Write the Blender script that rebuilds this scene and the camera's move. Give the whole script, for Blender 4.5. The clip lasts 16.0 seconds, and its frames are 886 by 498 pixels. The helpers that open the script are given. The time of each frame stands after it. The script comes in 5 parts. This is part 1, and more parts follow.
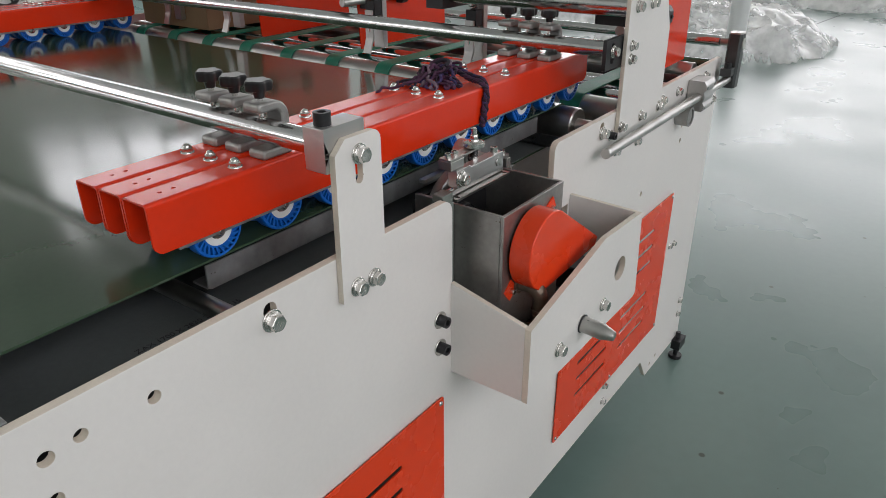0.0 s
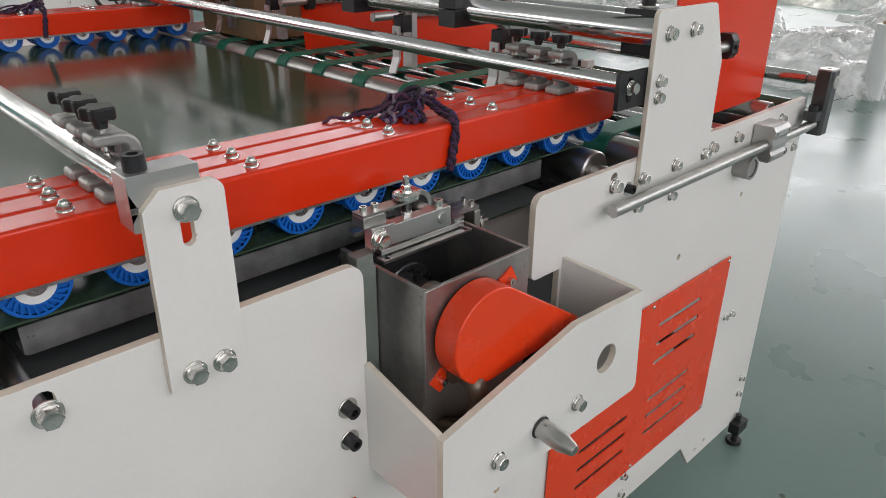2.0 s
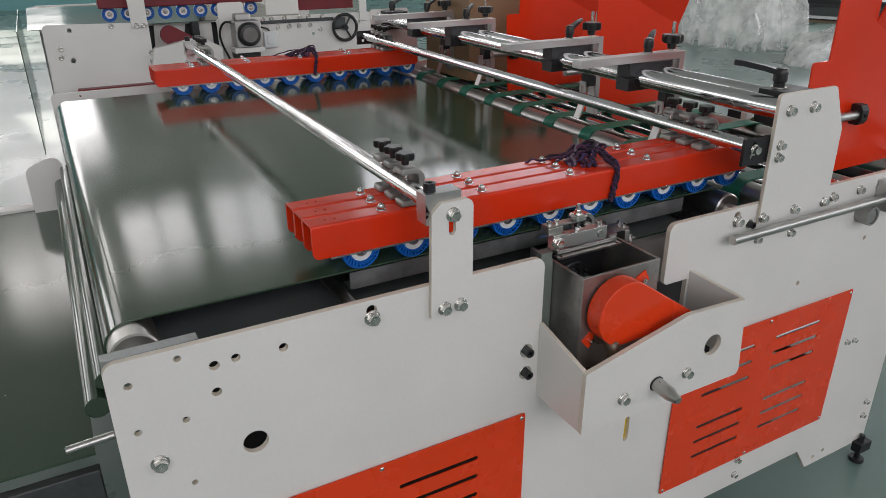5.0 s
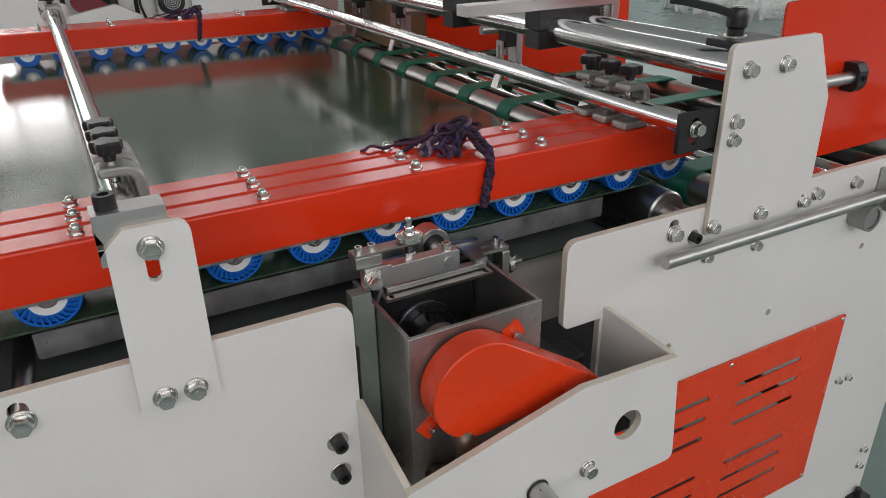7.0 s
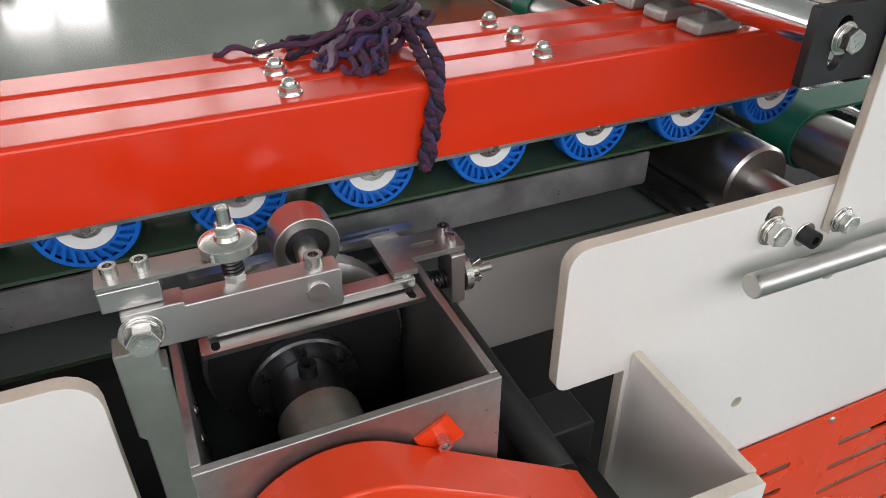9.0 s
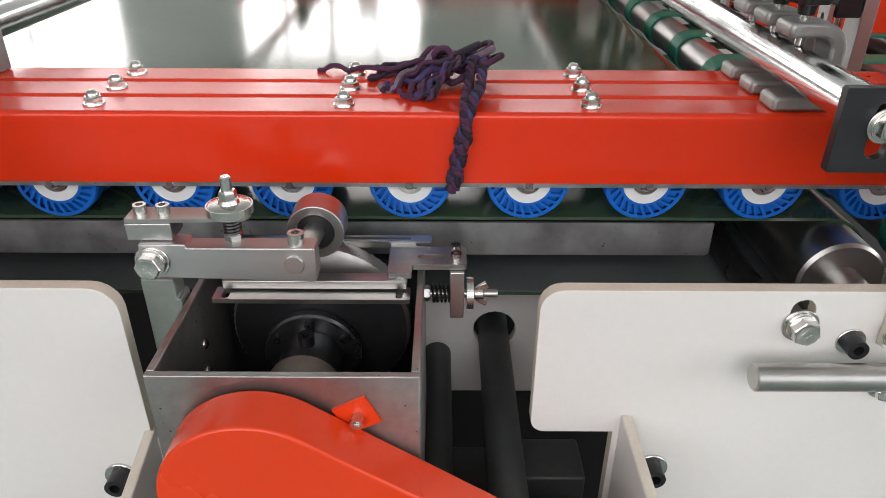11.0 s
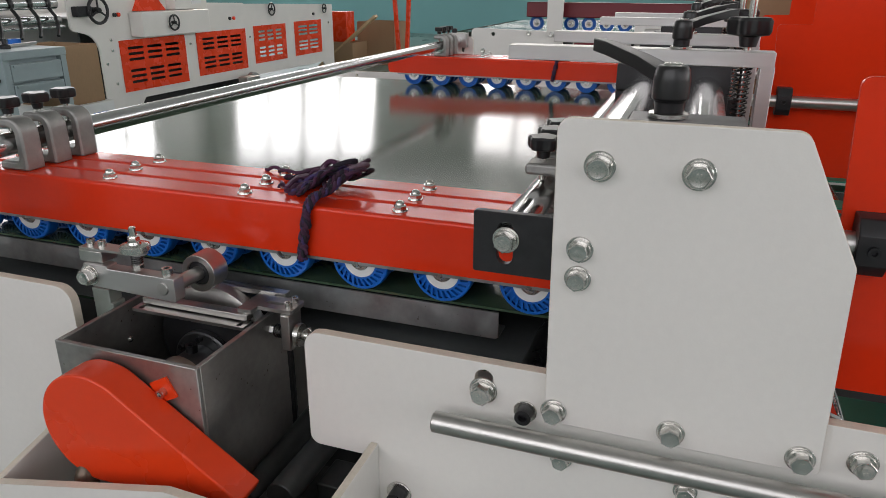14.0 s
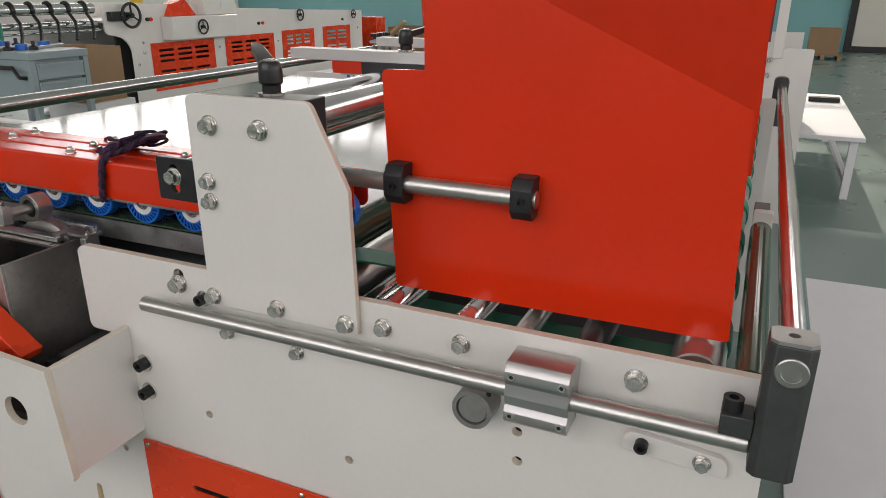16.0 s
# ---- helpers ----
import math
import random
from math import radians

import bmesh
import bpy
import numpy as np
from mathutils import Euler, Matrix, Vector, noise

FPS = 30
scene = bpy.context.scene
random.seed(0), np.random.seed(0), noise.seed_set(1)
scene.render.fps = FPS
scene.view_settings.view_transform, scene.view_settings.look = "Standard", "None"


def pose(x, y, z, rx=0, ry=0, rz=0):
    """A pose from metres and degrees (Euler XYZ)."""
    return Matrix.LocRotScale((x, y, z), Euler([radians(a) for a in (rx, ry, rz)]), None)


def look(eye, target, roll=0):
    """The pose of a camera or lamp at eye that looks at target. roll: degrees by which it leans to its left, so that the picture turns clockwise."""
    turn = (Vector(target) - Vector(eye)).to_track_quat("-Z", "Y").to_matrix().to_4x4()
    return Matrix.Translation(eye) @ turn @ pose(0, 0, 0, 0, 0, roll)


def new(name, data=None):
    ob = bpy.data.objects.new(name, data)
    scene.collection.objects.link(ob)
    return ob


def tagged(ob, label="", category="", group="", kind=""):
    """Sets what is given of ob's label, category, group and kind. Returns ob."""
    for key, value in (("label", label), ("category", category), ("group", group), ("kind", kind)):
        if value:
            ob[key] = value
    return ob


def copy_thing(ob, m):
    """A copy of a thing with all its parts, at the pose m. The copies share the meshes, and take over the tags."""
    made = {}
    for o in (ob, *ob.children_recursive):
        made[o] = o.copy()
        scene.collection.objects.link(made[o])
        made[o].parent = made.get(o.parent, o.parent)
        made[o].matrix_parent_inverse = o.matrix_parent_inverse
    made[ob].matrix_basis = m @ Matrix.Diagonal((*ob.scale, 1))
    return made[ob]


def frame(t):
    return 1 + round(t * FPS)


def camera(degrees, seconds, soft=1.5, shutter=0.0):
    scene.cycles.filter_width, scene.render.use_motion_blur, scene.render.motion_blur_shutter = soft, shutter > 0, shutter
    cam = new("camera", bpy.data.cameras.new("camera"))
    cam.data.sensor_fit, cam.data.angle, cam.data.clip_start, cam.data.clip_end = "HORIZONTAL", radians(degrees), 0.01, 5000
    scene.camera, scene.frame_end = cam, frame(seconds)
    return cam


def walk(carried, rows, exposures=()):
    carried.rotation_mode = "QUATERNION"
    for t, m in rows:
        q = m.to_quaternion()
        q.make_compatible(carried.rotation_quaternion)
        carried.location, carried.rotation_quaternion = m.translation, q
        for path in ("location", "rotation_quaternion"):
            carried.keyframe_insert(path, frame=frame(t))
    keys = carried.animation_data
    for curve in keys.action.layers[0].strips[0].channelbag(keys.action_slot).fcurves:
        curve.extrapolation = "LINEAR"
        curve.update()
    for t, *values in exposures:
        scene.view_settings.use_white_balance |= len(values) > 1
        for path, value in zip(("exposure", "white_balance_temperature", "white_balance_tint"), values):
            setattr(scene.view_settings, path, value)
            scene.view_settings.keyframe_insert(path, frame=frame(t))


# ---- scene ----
cam = camera(64.2, 16.0, soft=0.75)
EXPOSURES = [(0.0, -0.01, 6620, 10), (2.0, 0.10, 6660, 10), (4.0, -0.15, 6560, 10), (6.5, -0.22, 6600, 10), (7.5, 0.10, 6650, 10), (8.5, 0.46, 6680, 10), (11.0, 0.47, 6680, 10), (12.5, 0.30, 6600, 10), (13.5, -0.09, 6660, 10), (14.5, -0.22, 6720, 10), (16.0, -0.13, 7000, 12)]
PATH = [
    (0, (0.566, 0.031, 1.402), (-0.499, 1.475, 0.519), -0.3),
    (0.5, (0.452, 0.189, 1.4), (-0.644, 1.607, 0.513), -0.1),
    (1, (0.46, 0.305, 1.375), (-0.649, 1.73, 0.516), -0.5),
    (1.5, (0.536, 0.368, 1.367), (-0.645, 1.744, 0.524), -0.3),
    (2, (0.613, 0.374, 1.378), (-0.703, 1.62, 0.531), 0.4),
    (2.5, (0.697, 0.297, 1.415), (-0.722, 1.418, 0.56), 1.1),
    (3, (0.789, 0.187, 1.442), (-0.673, 1.251, 0.589), 1.0),
    (3.5, (0.885, 0.122, 1.49), (-0.628, 1.141, 0.67), 0.6),
    (4, (0.953, 0.07, 1.544), (-0.594, 1.05, 0.739), 0.5),
    (4.2, (0.972, 0.058, 1.562), (-0.59, 1.015, 0.76), 0.4),
    (6.3, (0.873, 0.341, 1.507), (-0.754, 1.151, 0.672), -1.1),
    (6.5, (0.82, 0.418, 1.484), (-0.79, 1.262, 0.65), -1.1),
    (7, (0.694, 0.574, 1.427), (-0.893, 1.427, 0.56), -1.0),
    (7.5, (0.494, 0.724, 1.39), (-1.063, 1.572, 0.464), -0.8),
    (8, (0.393, 0.792, 1.328), (-1.156, 1.653, 0.402), -0.7),
    (8.5, (0.351, 0.842, 1.295), (-1.178, 1.626, 0.272), -0.5),
    (8.7, (0.347, 0.862, 1.292), (-1.178, 1.601, 0.229), -0.3),
    (10.8, (0.463, 1.036, 1.291), (-1.273, 1.15, 0.305), 0.1),
    (11, (0.448, 1.069, 1.291), (-1.301, 1.072, 0.32), 0.3),
    (11.5, (0.422, 1.116, 1.286), (-1.346, 0.912, 0.374), 1.2),
    (12, (0.427, 1.148, 1.287), (-1.323, 0.769, 0.397), 1.5),
    (12.5, (0.449, 1.193, 1.302), (-1.261, 0.659, 0.413), 1.3),
    (13, (0.51, 1.285, 1.32), (-1.2, 0.674, 0.483), 0.9),
    (13.5, (0.575, 1.389, 1.344), (-1.178, 0.779, 0.6), 0.8),
    (14, (0.584, 1.509, 1.354), (-1.18, 0.883, 0.648), 0.2),
    (14.5, (0.586, 1.66, 1.348), (-1.161, 0.977, 0.656), 0.2),
    (15, (0.628, 1.802, 1.362), (-1.095, 1.057, 0.673), 0.6),
    (15.5, (0.692, 1.939, 1.367), (-1.025, 1.176, 0.683), 0.6),
    (16, (0.703, 2.07, 1.378), (-1.013, 1.312, 0.684), 0.3),
]
walk(cam, [(t, look(eye, target, roll)) for t, eye, target, roll in PATH], EXPOSURES)

from mathutils.geometry import delaunay_2d_cdt

# ---- light ----
WINDOW = 4.3  # brightness of the daylight in the window openings


def window_lamp(name, centre, turn, width, height, power=1.0):
    lamp = bpy.data.lights.new(name, "AREA")
    lamp.shape, lamp.size, lamp.size_y = "RECTANGLE", width, height
    lamp.energy = WINDOW * power * math.pi * width * height
    lamp.color = (1.0, 0.965, 0.985)
    ob = new(name, lamp)
    ob.matrix_world = pose(*centre, *turn)
    return ob


world = bpy.data.worlds.new("sky")
scene.world = world
world.use_nodes = True
sky = world.node_tree.nodes.new("ShaderNodeTexSky")
sky.sky_type, sky.sun_disc = "NISHITA", False
sky.sun_elevation, sky.sun_rotation = radians(31.5), radians(-98)
back = world.node_tree.nodes["Background"]
back.inputs["Strength"].default_value = 0.1
world.node_tree.links.new(sky.outputs[0], back.inputs[0])
sun = bpy.data.lights.new("sun", "SUN")
sun.energy, sun.angle, sun.color = 3.0, radians(0.6), (1.0, 0.95, 0.86)
sun_ob = new("sun", sun)
sun_ob.matrix_world = look((-20, -3, 12.4), (0, 0, 0))

WEST, EAST, NORTH, SOUTH, ROOF = -19.0, 8.0, 26.0, -14.0, 10.5
# openings (from, to, sill, head) along each wall
WEST_OPEN = [(-13.0, -7.7, 2.6, 6.0), (-4.4, 0.65, 2.6, 5.5), (-2.2, -0.2, 7.5, 9.4), (0.2, 2.35, 7.5, 9.4), (2.75, 5.0, 7.5, 9.4), (8.0, 24.0, 7.0, 9.6), (-13.0, -2.8, 7.2, 9.6)]
WEST_POWER = [1.0, 1.0, 0.85, 0.85, 0.85, 0.8, 0.6]
SOUTH_OPEN = [(-16.6, -10.5, 2.6, 6.4)]
EAST_OPEN = [(-10.0, 4.0, 2.4, 8.6), (7.0, 22.0, 2.4, 8.6)]
NORTH_OPEN = [(-17.0, 6.5, 2.6, 9.4)]
for (a, b, s, h), power in zip(WEST_OPEN, WEST_POWER):
    window_lamp("daylight", (WEST - 0.25, (a + b) / 2, (s + h) / 2), (90, 0, -90), b - a, h - s, power)
for a, b, s, h in EAST_OPEN:
    window_lamp("daylight", (EAST + 0.25, (a + b) / 2, (s + h) / 2), (90, 0, 90), b - a, h - s, 0.68 if a < 0 else 0.52)
for a, b, s, h in SOUTH_OPEN:
    window_lamp("daylight", ((a + b) / 2, SOUTH - 0.25, (s + h) / 2), (90, 0, 0), b - a, h - s)
for a, b, s, h in NORTH_OPEN:
    window_lamp("daylight", ((a + b) / 2, NORTH + 0.25, (s + h) / 2), (90, 0, 180), b - a, h - s, 1.0)


# ---- materials ----
def shader(name, colour, rough=0.5, metal=0.0, vary=0.08, scale=8.0, bump=0.0, bump_scale=200.0, coat=0.0, rough_vary=0.1, fine=120.0, per_object=0.0, stretch=(1, 1, 1), spec=0.5):
    mat = bpy.data.materials.new(name)
    mat.use_nodes = True
    nt = mat.node_tree
    n, link = nt.nodes, nt.links.new
    bsdf = n["Principled BSDF"]
    bsdf.inputs["Metallic"].default_value = metal
    bsdf.inputs["Coat Weight"].default_value = coat
    bsdf.inputs["Coat Roughness"].default_value = 0.06
    bsdf.inputs["Specular IOR Level"].default_value = spec
    co = n.new("ShaderNodeTexCoord")
    mp = n.new("ShaderNodeMapping")
    mp.inputs["Scale"].default_value = stretch
    link(co.outputs["Object"], mp.inputs["Vector"])
    large = n.new("ShaderNodeTexNoise")
    large.inputs["Scale"].default_value, large.inputs["Detail"].default_value = scale, 4
    small = n.new("ShaderNodeTexNoise")
    small.inputs["Scale"].default_value, small.inputs["Detail"].default_value = fine, 3
    for tex in (large, small):
        link(mp.outputs[0], tex.inputs["Vector"])
    mixed = n.new("ShaderNodeMath")
    mixed.operation = "MULTIPLY_ADD"
    link(small.outputs["Fac"], mixed.inputs[0])
    mixed.inputs[1].default_value = 0.4
    link(large.outputs["Fac"], mixed.inputs[2])
    value = mixed.outputs[0]
    if per_object:
        info = n.new("ShaderNodeObjectInfo")
        more = n.new("ShaderNodeMath")
        more.operation = "MULTIPLY_ADD"
        link(info.outputs["Random"], more.inputs[0])
        more.inputs[1].default_value = per_object
        link(value, more.inputs[2])
        value = more.outputs[0]
    ramp = n.new("ShaderNodeMapRange")
    ramp.inputs["From Min"].default_value, ramp.inputs["From Max"].default_value = 0.35, 1.05
    ramp.inputs["To Min"].default_value, ramp.inputs["To Max"].default_value = 1 - vary, 1 + vary
    link(value, ramp.inputs["Value"])
    tint = n.new("ShaderNodeVectorMath")
    tint.operation = "SCALE"
    tint.inputs[0].default_value = colour
    link(ramp.outputs[0], tint.inputs["Scale"])
    link(tint.outputs[0], bsdf.inputs["Base Color"])
    rr = n.new("ShaderNodeMapRange")
    rr.inputs["From Min"].default_value, rr.inputs["From Max"].default_value = 0.3, 0.7
    rr.inputs["To Min"].default_value, rr.inputs["To Max"].default_value = max(0.02, rough * (1 - rough_vary)), min(1, rough * (1 + rough_vary))
    link(large.outputs["Fac"], rr.inputs["Value"])
    link(rr.outputs[0], bsdf.inputs["Roughness"])
    if bump:
        tex = n.new("ShaderNodeTexNoise")
        tex.inputs["Scale"].default_value, tex.inputs["Detail"].default_value = bump_scale, 3
        link(mp.outputs[0], tex.inputs["Vector"])
        bp = n.new("ShaderNodeBump")
        bp.inputs["Strength"].default_value, bp.inputs["Distance"].default_value = bump, 0.002
        link(tex.outputs["Fac"], bp.inputs["Height"])
        link(bp.outputs[0], bsdf.inputs["Normal"])
    return mat


PAINT = shader("light_grey_paint", (0.735, 0.71, 0.675), 0.38, vary=0.05, scale=5, bump=0.06, bump_scale=420, rough_vary=0.25)
PAINT_EDGE = shader("cream_edge_paint", (0.68, 0.615, 0.52), 0.5, vary=0.16, scale=14, fine=300)
RED = shader("red_gloss_paint", (0.70, 0.033, 0.006), 0.22, vary=0.07, scale=6, bump=0.05, bump_scale=260, coat=0.06, spec=0.4)
GUARD_RED = shader("orange_red_paint", (0.76, 0.052, 0.010), 0.27, vary=0.05, scale=9, bump=0.04, bump_scale=300, coat=0.04, spec=0.4)
MAROON = shader("maroon_paint", (0.16, 0.012, 0.02), 0.4, vary=0.08)
CHROME = shader("chrome", (0.66, 0.66, 0.66), 0.16, metal=1, vary=0.05, scale=20, rough_vary=0.3, stretch=(1, 1, 1))
STEEL = shader("turned_steel", (0.50, 0.49, 0.47), 0.34, metal=1, vary=0.12, scale=25, bump=0.05, bump_scale=700)
RAW = shader("raw_sheet_steel", (0.36, 0.35, 0.335), 0.40, metal=0.85, vary=0.3, scale=12, bump=0.05, bump_scale=260, rough_vary=0.3)
GALV = shader("galvanised_steel", (0.36, 0.375, 0.375), 0.42, metal=0.85, vary=0.25, scale=40, rough_vary=0.25)
ZINC = shader("zinc_plate", (0.64, 0.63, 0.60), 0.24, metal=1, vary=0.14, scale=60)
ALU = shader("brushed_aluminium", (0.54, 0.53, 0.52), 0.42, metal=1, vary=0.08, scale=30, bump=0.05, bump_scale=500, stretch=(1, 0.1, 1))
CAST = shader("cast_aluminium", (0.34, 0.335, 0.32), 0.48, metal=0.8, vary=0.18, scale=50, bump=0.25, bump_scale=500)
OXIDE = shader("black_oxide_steel", (0.032, 0.032, 0.034), 0.42, metal=0.5, vary=0.25, scale=40)
DARKBLK = shader("dark_grey_block", (0.075, 0.08, 0.08), 0.45, metal=0.5, vary=0.2, scale=30)
PLASTIC = shader("black_plastic", (0.014, 0.014, 0.015), 0.32, vary=0.2, scale=30, bump=0.05, bump_scale=400)
BELT = shader("dark_green_belt", (0.042, 0.074, 0.045), 0.125, vary=0.12, scale=3, bump=0.014, bump_scale=160, coat=0.0, rough_vary=0.3, spec=0.5)
BELT_BACK = shader("belt_underside", (0.12, 0.135, 0.135), 0.7, vary=0.2, scale=10, bump=0.2, bump_scale=700)
TEAL = shader("green_flat_belt", (0.012, 0.20, 0.125), 0.5, vary=0.15, scale=20, bump=0.1, bump_scale=600)
BLUE = shader("blue_polyurethane", (0.004, 0.12, 0.50), 0.36, vary=0.1, scale=60)
WHITE = shader("white_plastic", (0.72, 0.73, 0.72), 0.4, vary=0.05)
BRONZE = shader("oily_brown_steel", (0.15, 0.112, 0.082), 0.34, metal=0.6, vary=0.3, scale=30)
ROPE_LIGHT = shader("faded_mauve_cord", (0.17, 0.115, 0.15), 0.85, vary=0.5, scale=40, bump=0.5, bump_scale=500, fine=300)
ROPE_BLUE = shader("violet_cord", (0.045, 0.028, 0.095), 0.85, vary=0.7, scale=70, bump=0.6, bump_scale=500, fine=300)
ROPE_DARK = shader("black_purple_cord", (0.014, 0.008, 0.018), 0.85, vary=0.5, scale=50, bump=0.5, bump_scale=500, fine=300)
ROPE = shader("plum_cord", (0.058, 0.017, 0.046), 0.85, vary=0.75, scale=70, bump=0.5, bump_scale=500, fine=300)
CARD = shader("brown_cardboard", (0.30, 0.19, 0.105), 0.75, vary=0.12, scale=6, bump=0.05, stretch=(1, 1, 0.3))
BUSH = shader("tan_steel_bushing", (0.56, 0.52, 0.44), 0.38, metal=0.8, vary=0.2, scale=40)
PLANK = shader("pale_planed_wood", (0.52, 0.36, 0.20), 0.6, vary=0.15, scale=6, stretch=(6, 1, 6))
# near black: real trim and joint, and sheets that stand in for inside shade
DARK = shader("near_black_shade_and_trim", (0.028, 0.030, 0.030), 0.7, vary=0.2)
GREENGREY = shader("green_grey_cast_paint", (0.20, 0.225, 0.20), 0.45, metal=0.2, vary=0.15, scale=30)
YELLOW = shader("yellow_sticker", (0.65, 0.45, 0.02), 0.5, vary=0.05)
WALL = shader("pale_wall_paint", (0.60, 0.61, 0.59), 0.7, vary=0.06, scale=0.6)
DOOR = shader("cream_door_paint", (0.66, 0.64, 0.57), 0.6, vary=0.06, scale=0.9)
WALL_TEAL = shader("turquoise_wall_paint", (0.19, 0.42, 0.43), 0.65, vary=0.06, scale=0.8)
CEIL = shader("ceiling_sheet", (0.50, 0.51, 0.50), 0.7, vary=0.05, scale=0.5)
CART = shader("blue_grey_cart_paint", (0.27, 0.335, 0.345), 0.45, vary=0.08)
WHITE_SHEET = shader("white_board", (0.84, 0.83, 0.86), 0.6, vary=0.03)
DARKSTEEL = shader("oiled_dark_steel", (0.16, 0.165, 0.17), 0.28, metal=0.9, vary=0.2, scale=30)
SPRING = shader("spring_steel", (0.06, 0.06, 0.06), 0.35, metal=0.9, vary=0.1)


def floor_material():
    mat = shader("green_epoxy_floor", (0.150, 0.222, 0.200), 0.30, vary=0.10, scale=1.6, bump=0.012, bump_scale=60, rough_vary=0.18, fine=26)
    nt = mat.node_tree
    bsdf = nt.nodes["Principled BSDF"]
    tint = [x for x in nt.nodes if x.bl_idname == "ShaderNodeVectorMath"][0]
    co = nt.nodes.new("ShaderNodeTexCoord")
    spots = nt.nodes.new("ShaderNodeTexVoronoi")
    spots.inputs["Scale"].default_value = 5.5
    nt.links.new(co.outputs["Object"], spots.inputs["Vector"])
    small = nt.nodes.new("ShaderNodeMapRange")
    small.inputs["From Min"].default_value, small.inputs["From Max"].default_value = 0.035, 0.06
    nt.links.new(spots.outputs["Distance"], small.inputs["Value"])
    mix = nt.nodes.new("ShaderNodeMix")
    mix.data_type = "RGBA"
    nt.links.new(small.outputs[0], mix.inputs["Factor"])
    mix.inputs["A"].default_value = (0.06, 0.075, 0.06, 1)
    nt.links.new(tint.outputs[0], mix.inputs["B"])
    nt.links.new(mix.outputs["Result"], bsdf.inputs["Base Color"])
    return mat


def film_material():
    mat = shader("clear_plastic_film", (0.93, 0.93, 0.91), 0.16, vary=0.08, scale=4, bump=0.35, bump_scale=18)
    bsdf = mat.node_tree.nodes["Principled BSDF"]
    tex = [x for x in mat.node_tree.nodes if x.bl_idname == "ShaderNodeTexNoise"][0]
    veil = mat.node_tree.nodes.new("ShaderNodeMapRange")
    veil.inputs["From Min"].default_value, veil.inputs["From Max"].default_value = 0.35, 0.65
    veil.inputs["To Min"].default_value, veil.inputs["To Max"].default_value = 0.18, 0.62
    mat.node_tree.links.new(tex.outputs["Fac"], veil.inputs["Value"])
    mat.node_tree.links.new(veil.outputs[0], bsdf.inputs["Alpha"])
    return mat


def specks(mat, colour, scale, size):
    """Small scattered dust marks or chips over a material's base colour."""
    nt = mat.node_tree
    bsdf = nt.nodes["Principled BSDF"]
    under = bsdf.inputs["Base Color"].links[0].from_socket
    co = nt.nodes.new("ShaderNodeTexCoord")
    dots = nt.nodes.new("ShaderNodeTexVoronoi")
    dots.inputs["Scale"].default_value = scale
    nt.links.new(co.outputs["Object"], dots.inputs["Vector"])
    patch = nt.nodes.new("ShaderNodeTexNoise")
    patch.inputs["Scale"].default_value = scale * 0.35
    nt.links.new(co.outputs["Object"], patch.inputs["Vector"])
    reach = nt.nodes.new("ShaderNodeMapRange")
    reach.inputs["From Min"].default_value, reach.inputs["From Max"].default_value = 0.5, 0.75
    reach.inputs["To Max"].default_value = size
    nt.links.new(patch.outputs["Fac"], reach.inputs["Value"])
    near = nt.nodes.new("ShaderNodeMath")
    near.operation = "LESS_THAN"
    nt.links.new(dots.outputs["Distance"], near.inputs[0])
    nt.links.new(reach.outputs[0], near.inputs[1])
    mix = nt.nodes.new("ShaderNodeMix")
    mix.data_type = "RGBA"
    nt.links.new(near.outputs[0], mix.inputs["Factor"])
    nt.links.new(under, mix.inputs["A"])
    mix.inputs["B"].default_value = (*colour, 1)
    nt.links.new(mix.outputs["Result"], bsdf.inputs["Base Color"])


specks(BELT, (0.42, 0.43, 0.40), 22, 0.075)
specks(PAINT, (0.30, 0.27, 0.23), 16, 0.030)
specks(RAW, (0.14, 0.12, 0.10), 130, 0.22)
specks(GALV, (0.22, 0.21, 0.20), 170, 0.25)
FLOOR = floor_material()
FILM = film_material()
specks(FLOOR, (0.07, 0.085, 0.075), 14, 0.10)


# ---- mesh helpers ----
def part(name, bm, material, parent=None, label="", smooth=True, bevel=0.0, at=None, rim=None):
    """Link a bmesh as one mesh object, under a thing or part if one is given."""
    bmesh.ops.recalc_face_normals(bm, faces=bm.faces[:])
    me = bpy.data.meshes.new(name)
    bm.to_mesh(me)
    bm.free()
    me.materials.append(material)
    if rim is not None:
        me.materials.append(rim)
    if smooth:
        me.shade_smooth()
        me.set_sharp_from_angle(angle=radians(32))
    return place(name, me, parent, label, bevel, at)


def place(name, me, parent=None, label="", bevel=0.0, at=None):
    ob = new(name, me)
    if parent is not None:
        ob.parent = parent
    if at is not None:
        ob.matrix_basis = at
    if label:
        ob["label"] = label
    if bevel:
        mod = ob.modifiers.new("edge", "BEVEL")
        mod.width, mod.segments, mod.limit_method, mod.angle_limit = bevel, 2, "ANGLE", radians(40)
        mod.harden_normals = False
    return ob


def thing(name, label, category, group="", at=None):
    ob = new(name)
    ob.empty_display_size = 0.05
    if at is not None:
        ob.matrix_basis = at
    return tagged(ob, label, category, group)


def box(bm, x0, x1, y0, y1, z0, z1, m=None):
    vs = [bm.verts.new((x, y, z)) for x in (x0, x1) for y in (y0, y1) for z in (z0, z1)]
    for f in ((0, 1, 3, 2), (4, 6, 7, 5), (0, 4, 5, 1), (2, 3, 7, 6), (0, 2, 6, 4), (1, 5, 7, 3)):
        bm.faces.new([vs[i] for i in f])
    if m is not None:
        bmesh.ops.transform(bm, matrix=m, verts=vs)
    return bm


